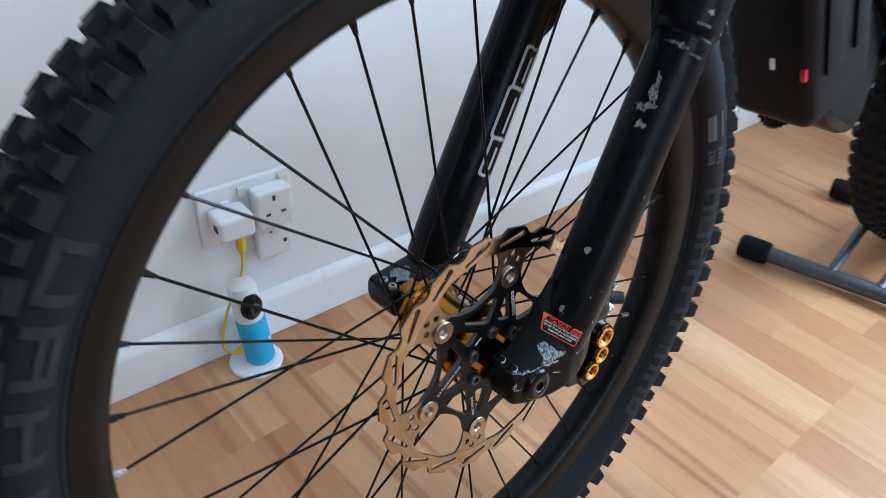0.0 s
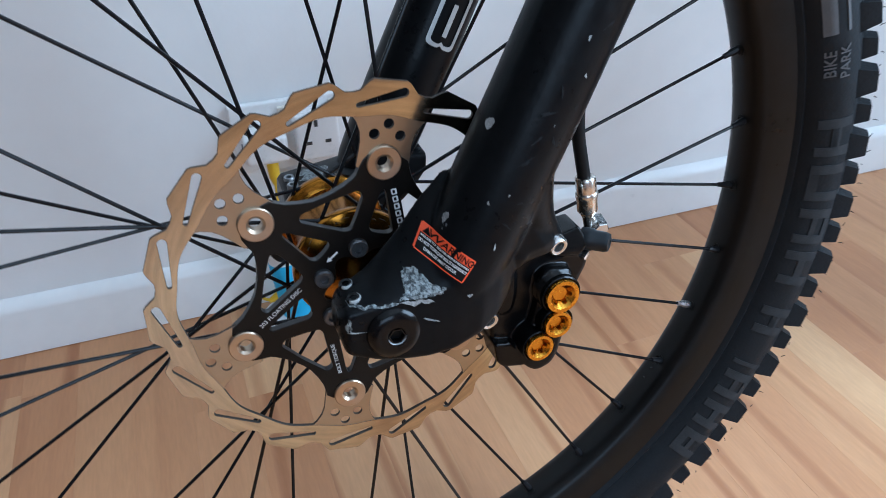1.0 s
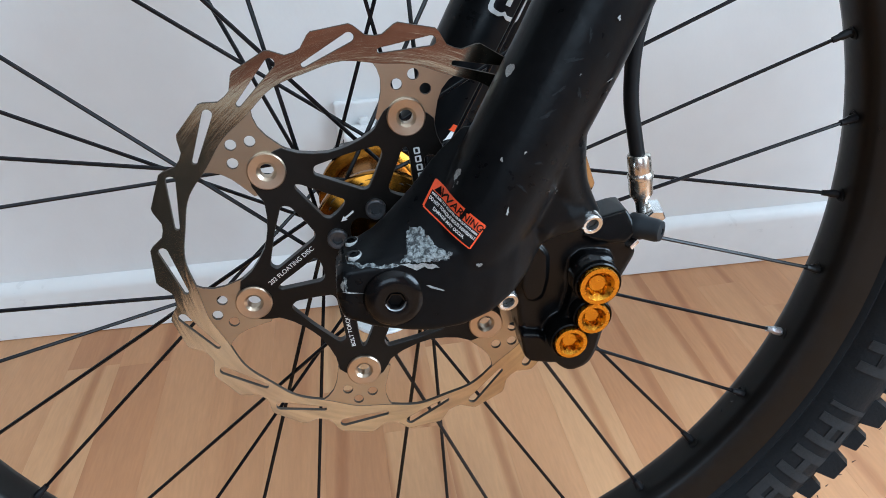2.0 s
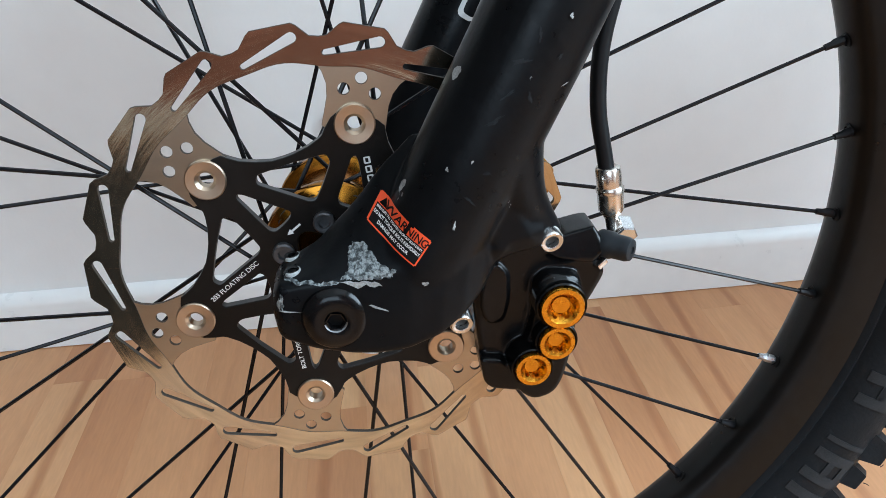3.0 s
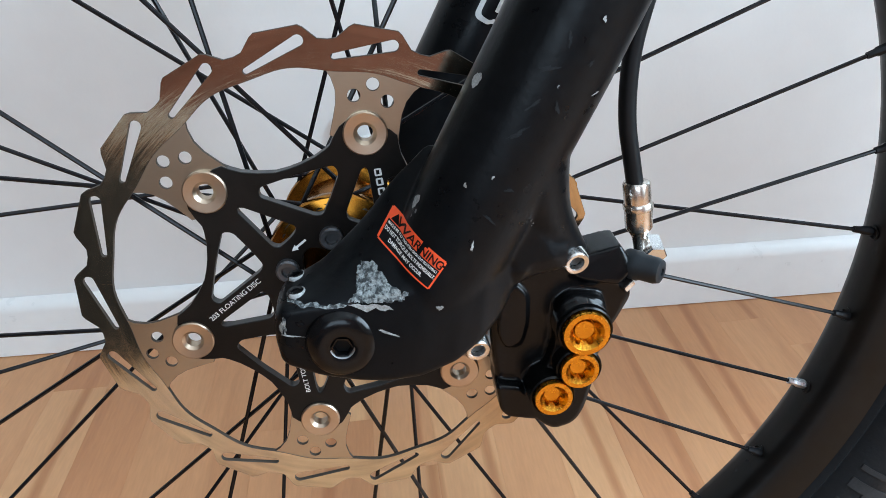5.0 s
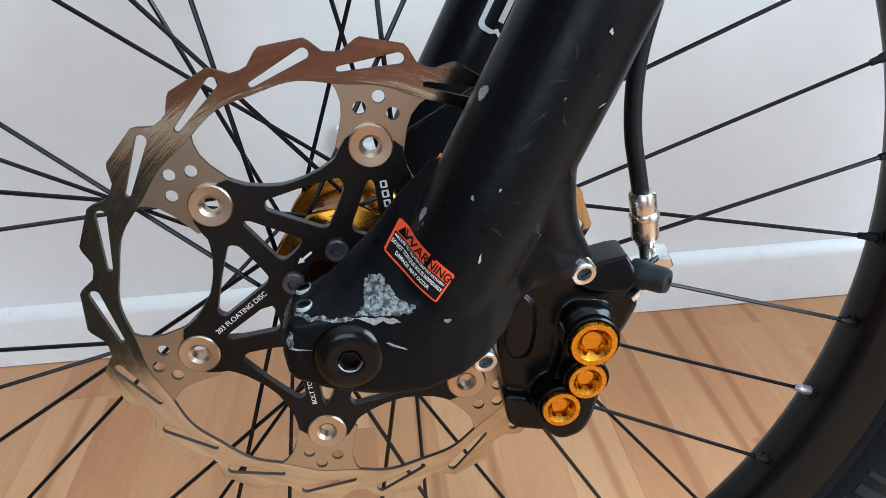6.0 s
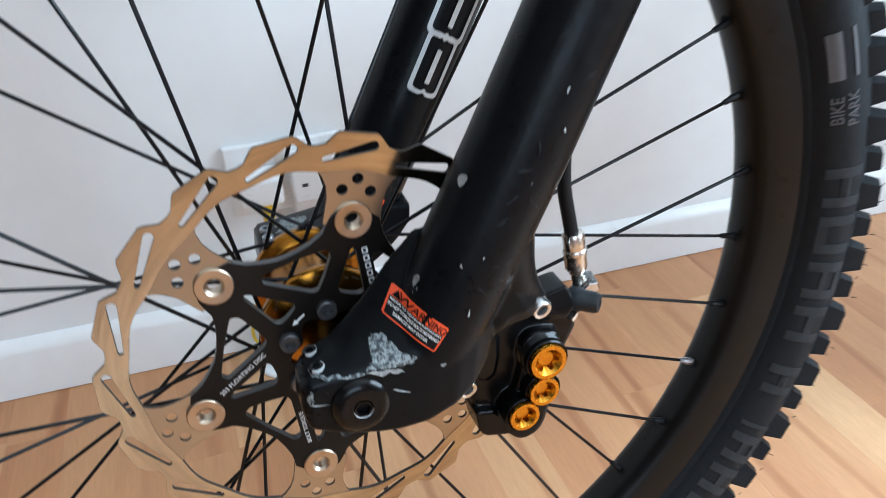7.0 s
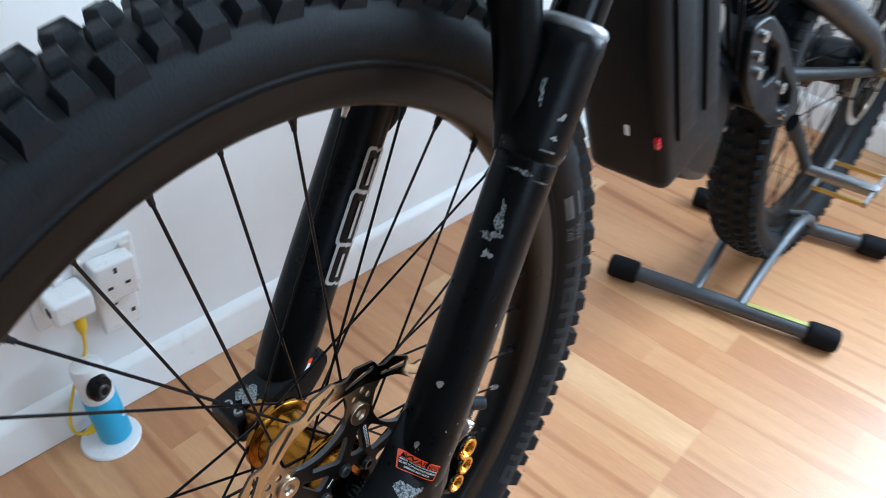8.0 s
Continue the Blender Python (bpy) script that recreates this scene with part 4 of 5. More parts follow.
def cap_bm(r, n=72):
    """A threaded cap: flat rim, a dished middle and a six-lobed socket cut into the dish."""
    bm = bmesh.new()

    def ring_at(radius, y):
        return [bm.verts.new((radius(a) * math.cos(a), y(a), radius(a) * math.sin(a))) for a in (2 * math.pi * i / n for i in range(n))]

    def lobe(a):
        return r * (0.545 + 0.085 * math.tanh(2.2 * math.cos(6 * a)))

    def dish(a):
        return -0.0822 + 0.0040 * (0.72 * r - lobe(a)) / (0.28 * r)

    rows = [ring_at(lobe, lambda a: -0.0758), ring_at(lobe, dish), ring_at(lambda a: r * 0.72, lambda a: -0.0822), ring_at(lambda a: r * 0.745, lambda a: -0.0825),
            ring_at(lambda a: r * 0.965, lambda a: -0.0825), ring_at(lambda a: r, lambda a: -0.0818), ring_at(lambda a: r, lambda a: -0.0770)]
    for p, q in zip(rows, rows[1:]):
        for i in range(n):
            k = (i + 1) % n
            bm.faces.new((p[i], p[k], q[k], q[i]))
    bmesh.ops.recalc_face_normals(bm, faces=bm.faces)
    return bm


for cx, cz, r in PISTONS:
    at = Matrix.Translation((cx, 0, cz))
    front("cap_collar", lathe([(r + 0.0003, -0.074), (r + 0.0003, -0.0802), (r + 0.0009, -0.0808), (r + 0.0015, -0.0802), (r + 0.0018, -0.074)], 40), CALIPER, parent=caliper).matrix_basis = at
    rim_ring = front("piston_cap", cap_bm(r), GOLD, parent=caliper, label="gold anodised piston cap with a six-lobed socket", sharp=25)
    rim_ring.matrix_basis = at
    part("socket_floor", disc_stack([(r * 0.68, -0.0758), (r * 0.68, -0.0764)], 32), GOLD, rim_ring)
    part("socket_boss", disc_stack([(r * 0.44, -0.0760), (r * 0.44, -0.0784), (r * 0.41, -0.0788)], 32), GOLD, rim_ring)


def cap_bolt(x, z, y0, y1, name="mount_bolt"):
    r = 0.0049
    b = front(name, lathe([(0.0, y1 + 0.004), (0.0026, y1 + 0.004), (0.0028, y1 + 0.0004), (0.0034, y1), (0.0043, y1), (r, y1 + 0.0008), (r, y1 + 0.0090), (r * 0.8, y1 + 0.0092), (r * 0.8, y0)], 28, closed=False), STEEL, "steel socket head bolt")
    b.matrix_basis = HUB @ Matrix.Translation((x, y1, z)) @ pose(0, 0, 0, 14, 0, 9) @ Matrix.Translation((0, -y1, 0))
    part("hex_socket", disc_stack([(0.0026, y1 + 0.0036), (0.0027, y1 + 0.0026)], 6), SLOT, b)
    return b


cap_bolt(0.0844, 0.0282, -0.066, -0.0885)
cap_bolt(0.0514, -0.0077, -0.060, -0.0885)
front("pad_fin", plate("pad_fin", [rounded([(0.074, 0.047), (0.0885, 0.0500), (0.0945, 0.0440), (0.0945, 0.0360), (0.090, 0.028), (0.074, 0.028)], 0.0012), ring2(0.0905, 0.0385, 0.0025, 14)], 0.0015, PADGOLD, -0.043, 0.0002), PADGOLD, parent=caliper, label="gold pad retainer")
front("bleed_cap", disc_stack([(0.0056, 0.0), (0.0060, 0.001), (0.0060, 0.006), (0.0054, 0.0072), (0.0053, 0.0130), (0.0046, 0.0150), (0.0030, 0.0155), (0.0016, 0.0155), (0.0015, 0.0148)], 28, Matrix.Translation((0.1128, -0.0615, 0.0172)) @ Vector((0.70, -0.70, 0.05)).to_track_quat("Y", "Z").to_matrix().to_4x4()), CAPRUBBER, parent=caliper, label="dark grey rubber bleed cap")
front("banjo", disc_stack([(0.0044, -0.0045), (0.0050, -0.004), (0.0050, 0.004), (0.0044, 0.0045)], 6, Matrix.Translation((0.1250, -0.0570, 0.0212)) @ pose(0, 0, 0, 20, 0, 0)), STEEL, parent=caliper, label="silver hose banjo bolt")
front("seat_shim", block(0.0050, 0.0060, 0.0026, Matrix.Translation((0.1122, -0.0665, 0.0103)) @ pose(0, 0, 0, 0, -40, 20), 0.0006), STEEL, parent=caliper, label="bright edge of the bleed seat")
fitting = front("hose_fitting", tube([(0.1142, -0.0555, 0.0492), (0.1143, -0.0555, 0.0484), (0.1157, -0.0555, 0.0425), (0.1160, -0.0555, 0.0413), (0.1162, -0.0555, 0.0405)], [0.0048, 0.0054, 0.0054, 0.0053, 0.0053], 28), NICKEL, parent=caliper, label="chrome hose fitting")
front("fitting_nut", tube([(0.1161, -0.0555, 0.0412), (0.1163, -0.0555, 0.0402), (0.1168, -0.0555, 0.0380), (0.1168, -0.0555, 0.0376), (0.1184, -0.0555, 0.0300), (0.1187, -0.0555, 0.0284)], [0.0052, 0.0060, 0.0060, 0.0056, 0.0055, 0.0044], 10), NICKEL, parent=caliper, label="faceted silver nut")
front("fitting_neck", tube([(0.1186, -0.0555, 0.0290), (0.1189, -0.0555, 0.0274), (0.1192, -0.0555, 0.0262), (0.1204, -0.0558, 0.0215), (0.1211, -0.0560, 0.0185)], [0.0042, 0.0036, 0.0030, 0.0029, 0.0036], 20), NICKEL, parent=caliper)
front("brake_hose", tube([(0.1139, -0.0555, 0.0475), (0.1110, -0.055, 0.058), (0.1065, -0.055, 0.073), (0.1045, -0.055, 0.094), (0.1060, -0.055, 0.112), (0.1140, -0.054, 0.150), (0.1330, -0.052, 0.205), (0.1600, -0.050, 0.270), (0.190, -0.050, 0.340), (0.220, -0.05, 0.42)], 0.0034, 16, smooth=3), HOSE, parent=caliper, label="black hydraulic brake hose")

# ---- print, chips and label that lie on the near leg ----
bpy.context.view_layer.update()
SKINS = (left_leg,)


def draped(name, bm, material, lift, parent=None, label=""):
    """Lay a flat drawing in (x, z) on to the near side of the leg and its foot; its y gives the relief."""
    me = bm if isinstance(bm, bpy.types.Mesh) else mesh_of(name, bm, material)
    fine = bmesh.new()
    fine.from_mesh(me)
    for _ in range(3):
        long = [e for e in fine.edges if e.calc_length() > 0.0009]
        if not long or len(fine.edges) > 6000:
            break
        bmesh.ops.subdivide_edges(fine, edges=long, cuts=1)
        bmesh.ops.triangulate(fine, faces=fine.faces)
    fine.to_mesh(me)
    fine.free()
    for v in me.vertices:
        best = None
        for skin in SKINS:
            ok, at, _, _ = skin.ray_cast((v.co.x, -0.2, v.co.z), (0, 1, 0))
            if ok and (best is None or at.y < best):
                best = at.y
        v.co.y = (best if best is not None else LEFT_Y) - lift + v.co.y
    return front(name, me, material, label, parent or left_leg)


def sheet(w, h, m, nu=12, nv=8, keep=None):
    """A fine grid w by h in the drawing plane, placed by a 2D pose (x, z, degrees)."""
    bm = bmesh.new()
    x, z, ang = m
    c, s = math.cos(radians(ang)), math.sin(radians(ang))
    g = [[bm.verts.new((x + u * c - v * s, 0, z + u * s + v * c)) for v in np.linspace(-h / 2, h / 2, nv + 1)] for u in np.linspace(-w / 2, w / 2, nu + 1)]
    for i in range(nu):
        for j in range(nv):
            if keep is None or keep((i + 0.5) / nu, (j + 0.5) / nv):
                bm.faces.new((g[i][j], g[i][j + 1], g[i + 1][j + 1], g[i + 1][j]))
    for v in [v for v in bm.verts if not v.link_faces]:
        bm.verts.remove(v)
    bmesh.ops.recalc_face_normals(bm, faces=bm.faces)
    return bm


LABEL_MID, LABEL_U, LABEL_V = (0.0245, 0.0343), (0.784, -0.527), (0.420, 0.768)


def on_label(bm):
    """Carry a drawing in the label's own plane on to its seat on the leg."""
    for v in (bm.vertices if isinstance(bm, bpy.types.Mesh) else bm.verts):
        u, w = v.co.x, v.co.z
        v.co.x, v.co.z = LABEL_MID[0] + u * LABEL_U[0] + w * LABEL_V[0], LABEL_MID[1] + u * LABEL_U[1] + w * LABEL_V[1]
        v.co.y = 0.0
    return bm


def whole_label(a, b):
    corner = (a < 0.03 or a > 0.97) and (b < 0.05 or b > 0.95)
    torn = (0.54 < a < 0.60 and b > 0.60) or (0.57 < a < 0.64 and b > 0.92) or (a > 0.955 and 0.80 < b < 0.88)
    return not corner and not torn


warning = draped("warning_label", on_label(sheet(0.0222, 0.0138, (0, 0, 0), 50, 30, whole_label)), ORANGE, 0.00025, label="torn orange and black warning sticker")
draped("label_panel", on_label(sheet(0.0208, 0.0082, (0, -0.0021, 0), 34, 14)), BLACKINK, 0.00040, warning)


def label_text(text, u, v, size, material, squeeze=1.0, bold=0.0):
    me = lettering(text, size, material, Matrix.Translation((u, 0, v)) @ FACE @ Matrix.Diagonal((squeeze, 1, 1, 1)), 0.0, bold=bold)
    draped("lettering", on_label(me), material, 0.00062, warning)


label_text("WARNING", 0.0016, 0.0040, 0.0050, BLACKINK, 0.74, 0.00008)
label_text("MAKE SURE TO TIGHTEN DROP-OUT BOLTS EVENLY.", 0, 0.0009, 0.0015, WHITE, 0.56, 0.00003)
label_text("DO NOT TORQUE BOLTS INDIVIDUALLY.", 0, -0.0014, 0.0021, WHITE, 0.52, 0.00005)
label_text("DAMAGE MAY OCCUR.", -0.0006, -0.0040, 0.0021, WHITE, 0.62, 0.00005)
draped("hazard_triangle", on_label(plate("hazard_triangle", [[(-0.0098, 0.0024), (-0.0064, 0.0024), (-0.0081, 0.0060)]], 0.0001, BLACKINK, 0, 0.00001)), BLACKINK, 0.00055, warning)


def ragged(points, seed, jitter, material, label, step=0.0006):
    """A bare patch with a torn outline through the given corners (x, z)."""
    r = random.Random(seed)
    pts = []
    for i, p in enumerate(points):
        a, b = Vector(p), Vector(points[(i + 1) % len(points)])
        n = max(1, int((b - a).length / step))
        for k in range(n):
            q = a.lerp(b, k / n)
            pts.append((q.x + r.uniform(-1, 1) * jitter, q.y + r.uniform(-1, 1) * jitter))
    bm = bmesh.new()
    face = bm.faces.new([bm.verts.new((x, 0, z)) for x, z in pts])
    bm.normal_update()
    if face.normal.y > 0:
        face.normal_flip()
    bmesh.ops.triangulate(bm, faces=bm.faces)
    return draped("paint_chip", bm, material, 0.00022, label=label)


def chip(x, z, w, h, ang, seed, rough=0.35, n=26, label="chip through to the pale undercoat", relief=0.0002, material=None):
    """A ragged bare patch."""
    r = random.Random(seed)
    ph = [r.uniform(0, 6.3) for _ in range(4)]
    pts = []
    for i in range(n):
        a = 2 * math.pi * i / n
        k = 1 + rough * (0.5 * math.sin(2 * a + ph[0]) + 0.5 * math.sin(3 * a + ph[1]) + 0.35 * math.sin(7 * a + ph[2]) + 0.3 * r.uniform(-1, 1))
        pts.append((0.5 * w * k * math.cos(a), 0.5 * h * k * math.sin(a)))
    c, s = math.cos(radians(ang)), math.sin(radians(ang))
    bm = bmesh.new()
    mid = bm.verts.new((x, 0, z))
    mids = [bm.verts.new((x + 0.5 * (u * c - v * s), r.uniform(-1, 1) * relief, z + 0.5 * (u * s + v * c))) for u, v in pts]
    rimv = [bm.verts.new((x + u * c - v * s, 0, z + u * s + v * c)) for u, v in pts]
    for i in range(n):
        j = (i + 1) % n
        bm.faces.new((mid, mids[i], mids[j]))
        bm.faces.new((mids[i], rimv[i], rimv[j], mids[j]))
    bmesh.ops.recalc_face_normals(bm, faces=bm.faces)
    for f in bm.faces:
        if f.normal.y > 0:
            f.normal_flip()
    return draped("paint_chip", bm, material or CHIP, 0.00022, label=label)


def chip_round(z, theta, w, h, ang, seed, rough=0.4, n=26, material=None, label="chip through to the pale undercoat"):
    """A ragged bare patch on the leg's barrel, theta degrees round from its outer side."""
    r = random.Random(seed)
    ph = [r.uniform(0, 6.3) for _ in range(3)]
    rad = (0.0214 if z < 0.12 else 0.0209 if z < 0.231 else 0.0228) + 0.00025
    up, side = Vector((0.415, 0, 1)).normalized(), Vector((1, 0, -0.415)).normalized()
    base = Vector((leg_x(z), LEFT_Y, z))
    c, s = math.cos(radians(ang)), math.sin(radians(ang))

    def place(u, v):
        u, v = u * c - v * s, u * s + v * c
        a = radians(theta) + u / rad
        return base + up * v + side * (math.sin(a) * rad) + Vector((0, -1, 0)) * (math.cos(a) * rad)

    bm = bmesh.new()
    pts = []
    for i in range(n):
        a = 2 * math.pi * i / n
        k = 1 + rough * (0.5 * math.sin(2 * a + ph[0]) + 0.5 * math.sin(3 * a + ph[1]) + 0.35 * math.sin(7 * a + ph[2]) + 0.3 * r.uniform(-1, 1))
        pts.append((0.5 * w * k * math.cos(a), 0.5 * h * k * math.sin(a)))
    mid = bm.verts.new(place(0, 0))
    inner_v = [bm.verts.new(place(u * 0.5, v * 0.5)) for u, v in pts]
    outer_v = [bm.verts.new(place(u, v)) for u, v in pts]
    for i in range(n):
        j = (i + 1) % n
        bm.faces.new((mid, inner_v[i], inner_v[j]))
        bm.faces.new((inner_v[i], outer_v[i], outer_v[j], inner_v[j]))
    return front("paint_chip", bm, material or CHIP, label, left_leg)


chip_round(0.0840, -70, 0.0044, 0.0056, 0, 1, 0.2)
chip_round(0.0425, -72, 0.0034, 0.0050, 0, 2, 0.2)
PITTED = "rubbed patch of bare pitted metal"
ragged([(0.0065, 0.0252), (0.0085, 0.0272), (0.0105, 0.0276), (0.0128, 0.0278), (0.0134, 0.0262), (0.0156, 0.0247), (0.0172, 0.0228), (0.0196, 0.0219), (0.0212, 0.0206), (0.0232, 0.0216), (0.0238, 0.0204), (0.0226, 0.0186), (0.0185, 0.0172), (0.0125, 0.0162), (0.0034, 0.0156), (0.0046, 0.0176), (0.0064, 0.0192), (0.0058, 0.0212)], 3, 0.00045, WORN, "large rubbed patch of bare pitted metal")
ragged([(0.0030, 0.0150), (0.0090, 0.0153), (0.0160, 0.0158), (0.0186, 0.0146), (0.0160, 0.0138), (0.0125, 0.0142), (0.0095, 0.0124), (0.0076, 0.0130), (0.0060, 0.0140)], 4, 0.0004, CHIP, PITTED, 0.0012)
ragged([(-0.0185, 0.0129), (-0.0165, 0.0136), (-0.0120, 0.0134), (-0.0085, 0.0142), (-0.0040, 0.0138), (0.0000, 0.0147), (0.0030, 0.0144), (0.0022, 0.0133), (-0.0020, 0.0131), (-0.0050, 0.0126), (-0.0090, 0.0130), (-0.0130, 0.0124)], 5, 0.00035, WORN, "scraped edge of bare metal", 0.0011)
chip(0.0175, 0.0052, 0.0066, 0.0011, -14, 7, 0.3)
chip(0.0345, 0.0165, 0.0022, 0.0020, 0, 8)
chip(-0.0190, 0.0050, 0.0020, 0.0070, 5, 21, 0.6, 26, "scraped corner", 0.0001, WORN)
chip(-0.0160, 0.0016, 0.0078, 0.0006, -3, 22, 0.5)
chip_round(0.0400, 0, 0.0008, 0.0034, 10, 9)
chip_round(0.0520, 62, 0.0011, 0.0046, -30, 10)
chip_round(0.0560, -30, 0.0010, 0.0018, 20, 11)
chip_round(0.0620, -12, 0.0008, 0.0012, 0, 23)
chip_round(0.1150, 10, 0.0012, 0.0018, 20, 12)
chip_round(0.0960, 40, 0.0030, 0.0007, 40, 13)
chip_round(0.1280, -5, 0.0012, 0.0020, 0, 24)
SCAR = "flaked scar on the leg"
chip_round(0.1910, -68, 0.0050, 0.0200, 14, 14, 0.55, 34, WORN, SCAR)
chip_round(0.1800, -76, 0.0120, 0.0056, 0, 15, 0.6, 30, WORN, SCAR)
chip_round(0.1690, -70, 0.0050, 0.0060, 20, 16, 0.7)
chip_round(0.2210, -58, 0.0120, 0.0026, 4, 17, 0.8, 30, WORN, SCAR)
chip_round(0.2180, -20, 0.0100, 0.0006, 0, 25)
chip_round(0.2360, -30, 0.0090, 0.0009, 0, 18, 0.6)
chip_round(0.2360, 15, 0.0050, 0.0008, 0, 26, 0.6)
chip_round(0.2680, -72, 0.0040, 0.0150, 6, 19, 0.6, 26, WORN, SCAR)
chip_round(0.2560, -28, 0.0060, 0.0030, 20, 20, 0.7)
chip_round(0.2440, -30, 0.0050, 0.0020, 10, 27, 0.7)
for z, theta, w, h, turn, seed in ((0.0765, -11, 0.0012, 0.0070, -38, 41), (0.0860, -10, 0.0010, 0.0050, -30, 42), (0.0965, -13, 0.0014, 0.0060, -50, 43), (0.0880, 9, 0.0012, 0.0040, 30, 44), (0.1030, 18, 0.0009, 0.0030, -20, 45), (0.0605, 6, 0.0030, 0.0010, 10, 46),
                                    (0.0500, 2, 0.0040, 0.0012, -15, 47), (0.1060, -8, 0.0010, 0.0045, 20, 48), (0.1450, -30, 0.0012, 0.0060, -12, 49), (0.1600, -45, 0.0010, 0.0080, 8, 50), (0.2050, -40, 0.0012, 0.0050, 25, 51), (0.1350, 12, 0.0009, 0.0060, -30, 52)):
    chip_round(z, theta, w, h, turn, seed, 0.6, 22, SCUFF, "faint grey scuff")
PINCH = [(0.0, -0.0020), (0.0015, -0.0020), (0.0017, 0.0004), (0.0029, 0.0006), (0.0034, 0.0), (0.0034, -0.004)]
for by, bx, bz in ((-0.0735, -0.0158, 0.0160), (-0.0845, -0.0150, 0.0146)):
    seat = Matrix.Translation((bx, by, bz)) @ Vector((-0.18, -0.12, 1)).to_track_quat("Y", "Z").to_matrix().to_4x4()
    head = front("pinch_bolt", lathe(PINCH, 24, closed=False), DARK, parent=left_leg, label="pinch bolt head with a worn rim")
    head.matrix_basis = seat
    part("worn_rim", lathe([(0.0027, 0.0005), (0.0029, 0.0008), (0.0034, 0.0003), (0.0035, -0.0006)], 20, closed=False, start=80, sweep=180), CHIP, head)

# ---- silver outlined decal on the inside of the far leg ----
def loop_outline(u0, u1, w, band):
    """A rounded loop, nipped in at the middle of both ends."""
    def lobed(a, b, h):
        return rounded([(a, -h), (b, -h), (b + 0.0005, -h * 0.22), (b - 0.0014, 0), (b + 0.0005, h * 0.22), (b, h), (a, h), (a - 0.0005, h * 0.22), (a + 0.0014, 0), (a - 0.0005, -h * 0.22)], h * 0.6, 6)
    return lobed(u0, u1, w), lobed(u0 + band, u1 - band, w - band)


def on_far_leg(me):
    """Bend a decal drawn along the leg (u up the leg, v across) round the far leg's near face."""
    up = Vector((0.415, 0, 1)).normalized()
    side = Vector((1, 0, -0.415)).normalized()
    base = Vector((leg_x(0.095, RIGHT_Y), RIGHT_Y, 0.095))
    for v in me.vertices:
        u, w = v.co.x, v.co.z
        a = w / 0.0218 + radians(7)
        lift = 0.0226 + (0.0003 - v.co.y)
        v.co = base + up * u + side * (math.sin(a) * lift) + Vector((0, -1, 0)) * (math.cos(a) * lift)
    return me


for u0, u1, w in ((0.000, 0.034, 0.0094), (0.0318, 0.0765, 0.0114), (0.0743, 0.110, 0.0094)):
    o, i = loop_outline(u0, u1, w, 0.0023)
    bar = rounded([(u0 + 0.0065, -0.0014), (u1 - 0.0085, -0.0014), (u1 - 0.0085, 0.0014), (u0 + 0.0065, 0.0014)], 0.0004)
    front("decal", on_far_leg(plate("decal", [o, i], 0.0002, SILVER, 0, 0.00002)), SILVER, parent=right_leg, label="silver outlined loop of the decal")
    front("decal_bar", on_far_leg(plate("decal_bar", [bar], 0.0002, SILVER, 0, 0.00002)), SILVER, parent=right_leg)
front("warning_label", block(0.007, 0.0004, 0.010, pose(0.0425, RIGHT_Y - 0.0213, 0.0270, 0, 22, 0)), WHITE, parent=right_leg, label="orange and white sticker")
front("label_panel", block(0.007, 0.0004, 0.004, pose(0.0450, RIGHT_Y - 0.0216, 0.0330, 0, 22, 0)), ORANGE, parent=right_leg)
for by in (0.0520, 0.0640):
    front("pinch_bolt", lathe(PINCH, 24, closed=False), ALLOY, parent=right_leg).matrix_basis = Matrix.Translation((-0.0170, by, 0.0150)) @ Vector((-0.18, -0.12, 1)).to_track_quat("Y", "Z").to_matrix().to_4x4()
rub = bmesh.new()
rr = random.Random(5)
ring_pts = [(0.0085 * (1 + 0.35 * rr.uniform(-1, 1)) * math.cos(2 * math.pi * i / 26), 0.0100 * (1 + 0.3 * rr.uniform(-1, 1)) * math.sin(2 * math.pi * i / 26)) for i in range(26)]
rub.faces.new([rub.verts.new((u, v, 0)) for u, v in ring_pts])
front("paint_chip", rub, WORN, parent=right_leg, label="rubbed bare patch on the foot").matrix_basis = Matrix.Translation((-0.003, 0.059, 0.0186)) @ pose(0, 0, 0, 0, -13, 0)

# ---- faded print on the near sidewall: plain blocks for the names ----
def print_shape(a, w, r0, r1, material, kind=0):
    """One plain blocky shape of the faded sidewall name: strokes with a bar on top, in the middle or below."""
    s = min(1.15, w * 0.4)
    t = 0.0052
    strokes = [(a, a + s, r0, r1)]
    if w > 2.2:
        bar = ((r1 - t, r1), (r0, r0 + t), ((r0 + r1 - t) / 2, (r0 + r1 + t) / 2))[kind % 3]
        strokes += [(a + w - s, a + w, r0, r1), (a + s, a + w - s, *bar)]
        if kind % 2:
            strokes.append((a + s, a + w - s, r0 + 0.0085, r0 + 0.0085 + t * 0.7))
    front("print_shape", join(*[sidewall_print("s", *k, material) for k in strokes]), material, parent=tyre)


for word, start, count, step in (("first", -38.0, 5, 5.05), ("second", -10.4, 4, 5.75)):
    for i in range(count):
        print_shape(start + step * i, 1.4 if (word == "first" and i == 3) else step - 1.15, 0.2970, 0.3200, GREYPRINT, i + (1 if word == "first" else 2))
for a0, a1, r0, r1 in ((21.6, 26.8, 0.2975, 0.3050), (21.6, 26.8, 0.3110, 0.3130)):
    front("print_bar", sidewall_print("print_bar", a0, a1, r0, r1, PALEPRINT), PALEPRINT, parent=tyre)


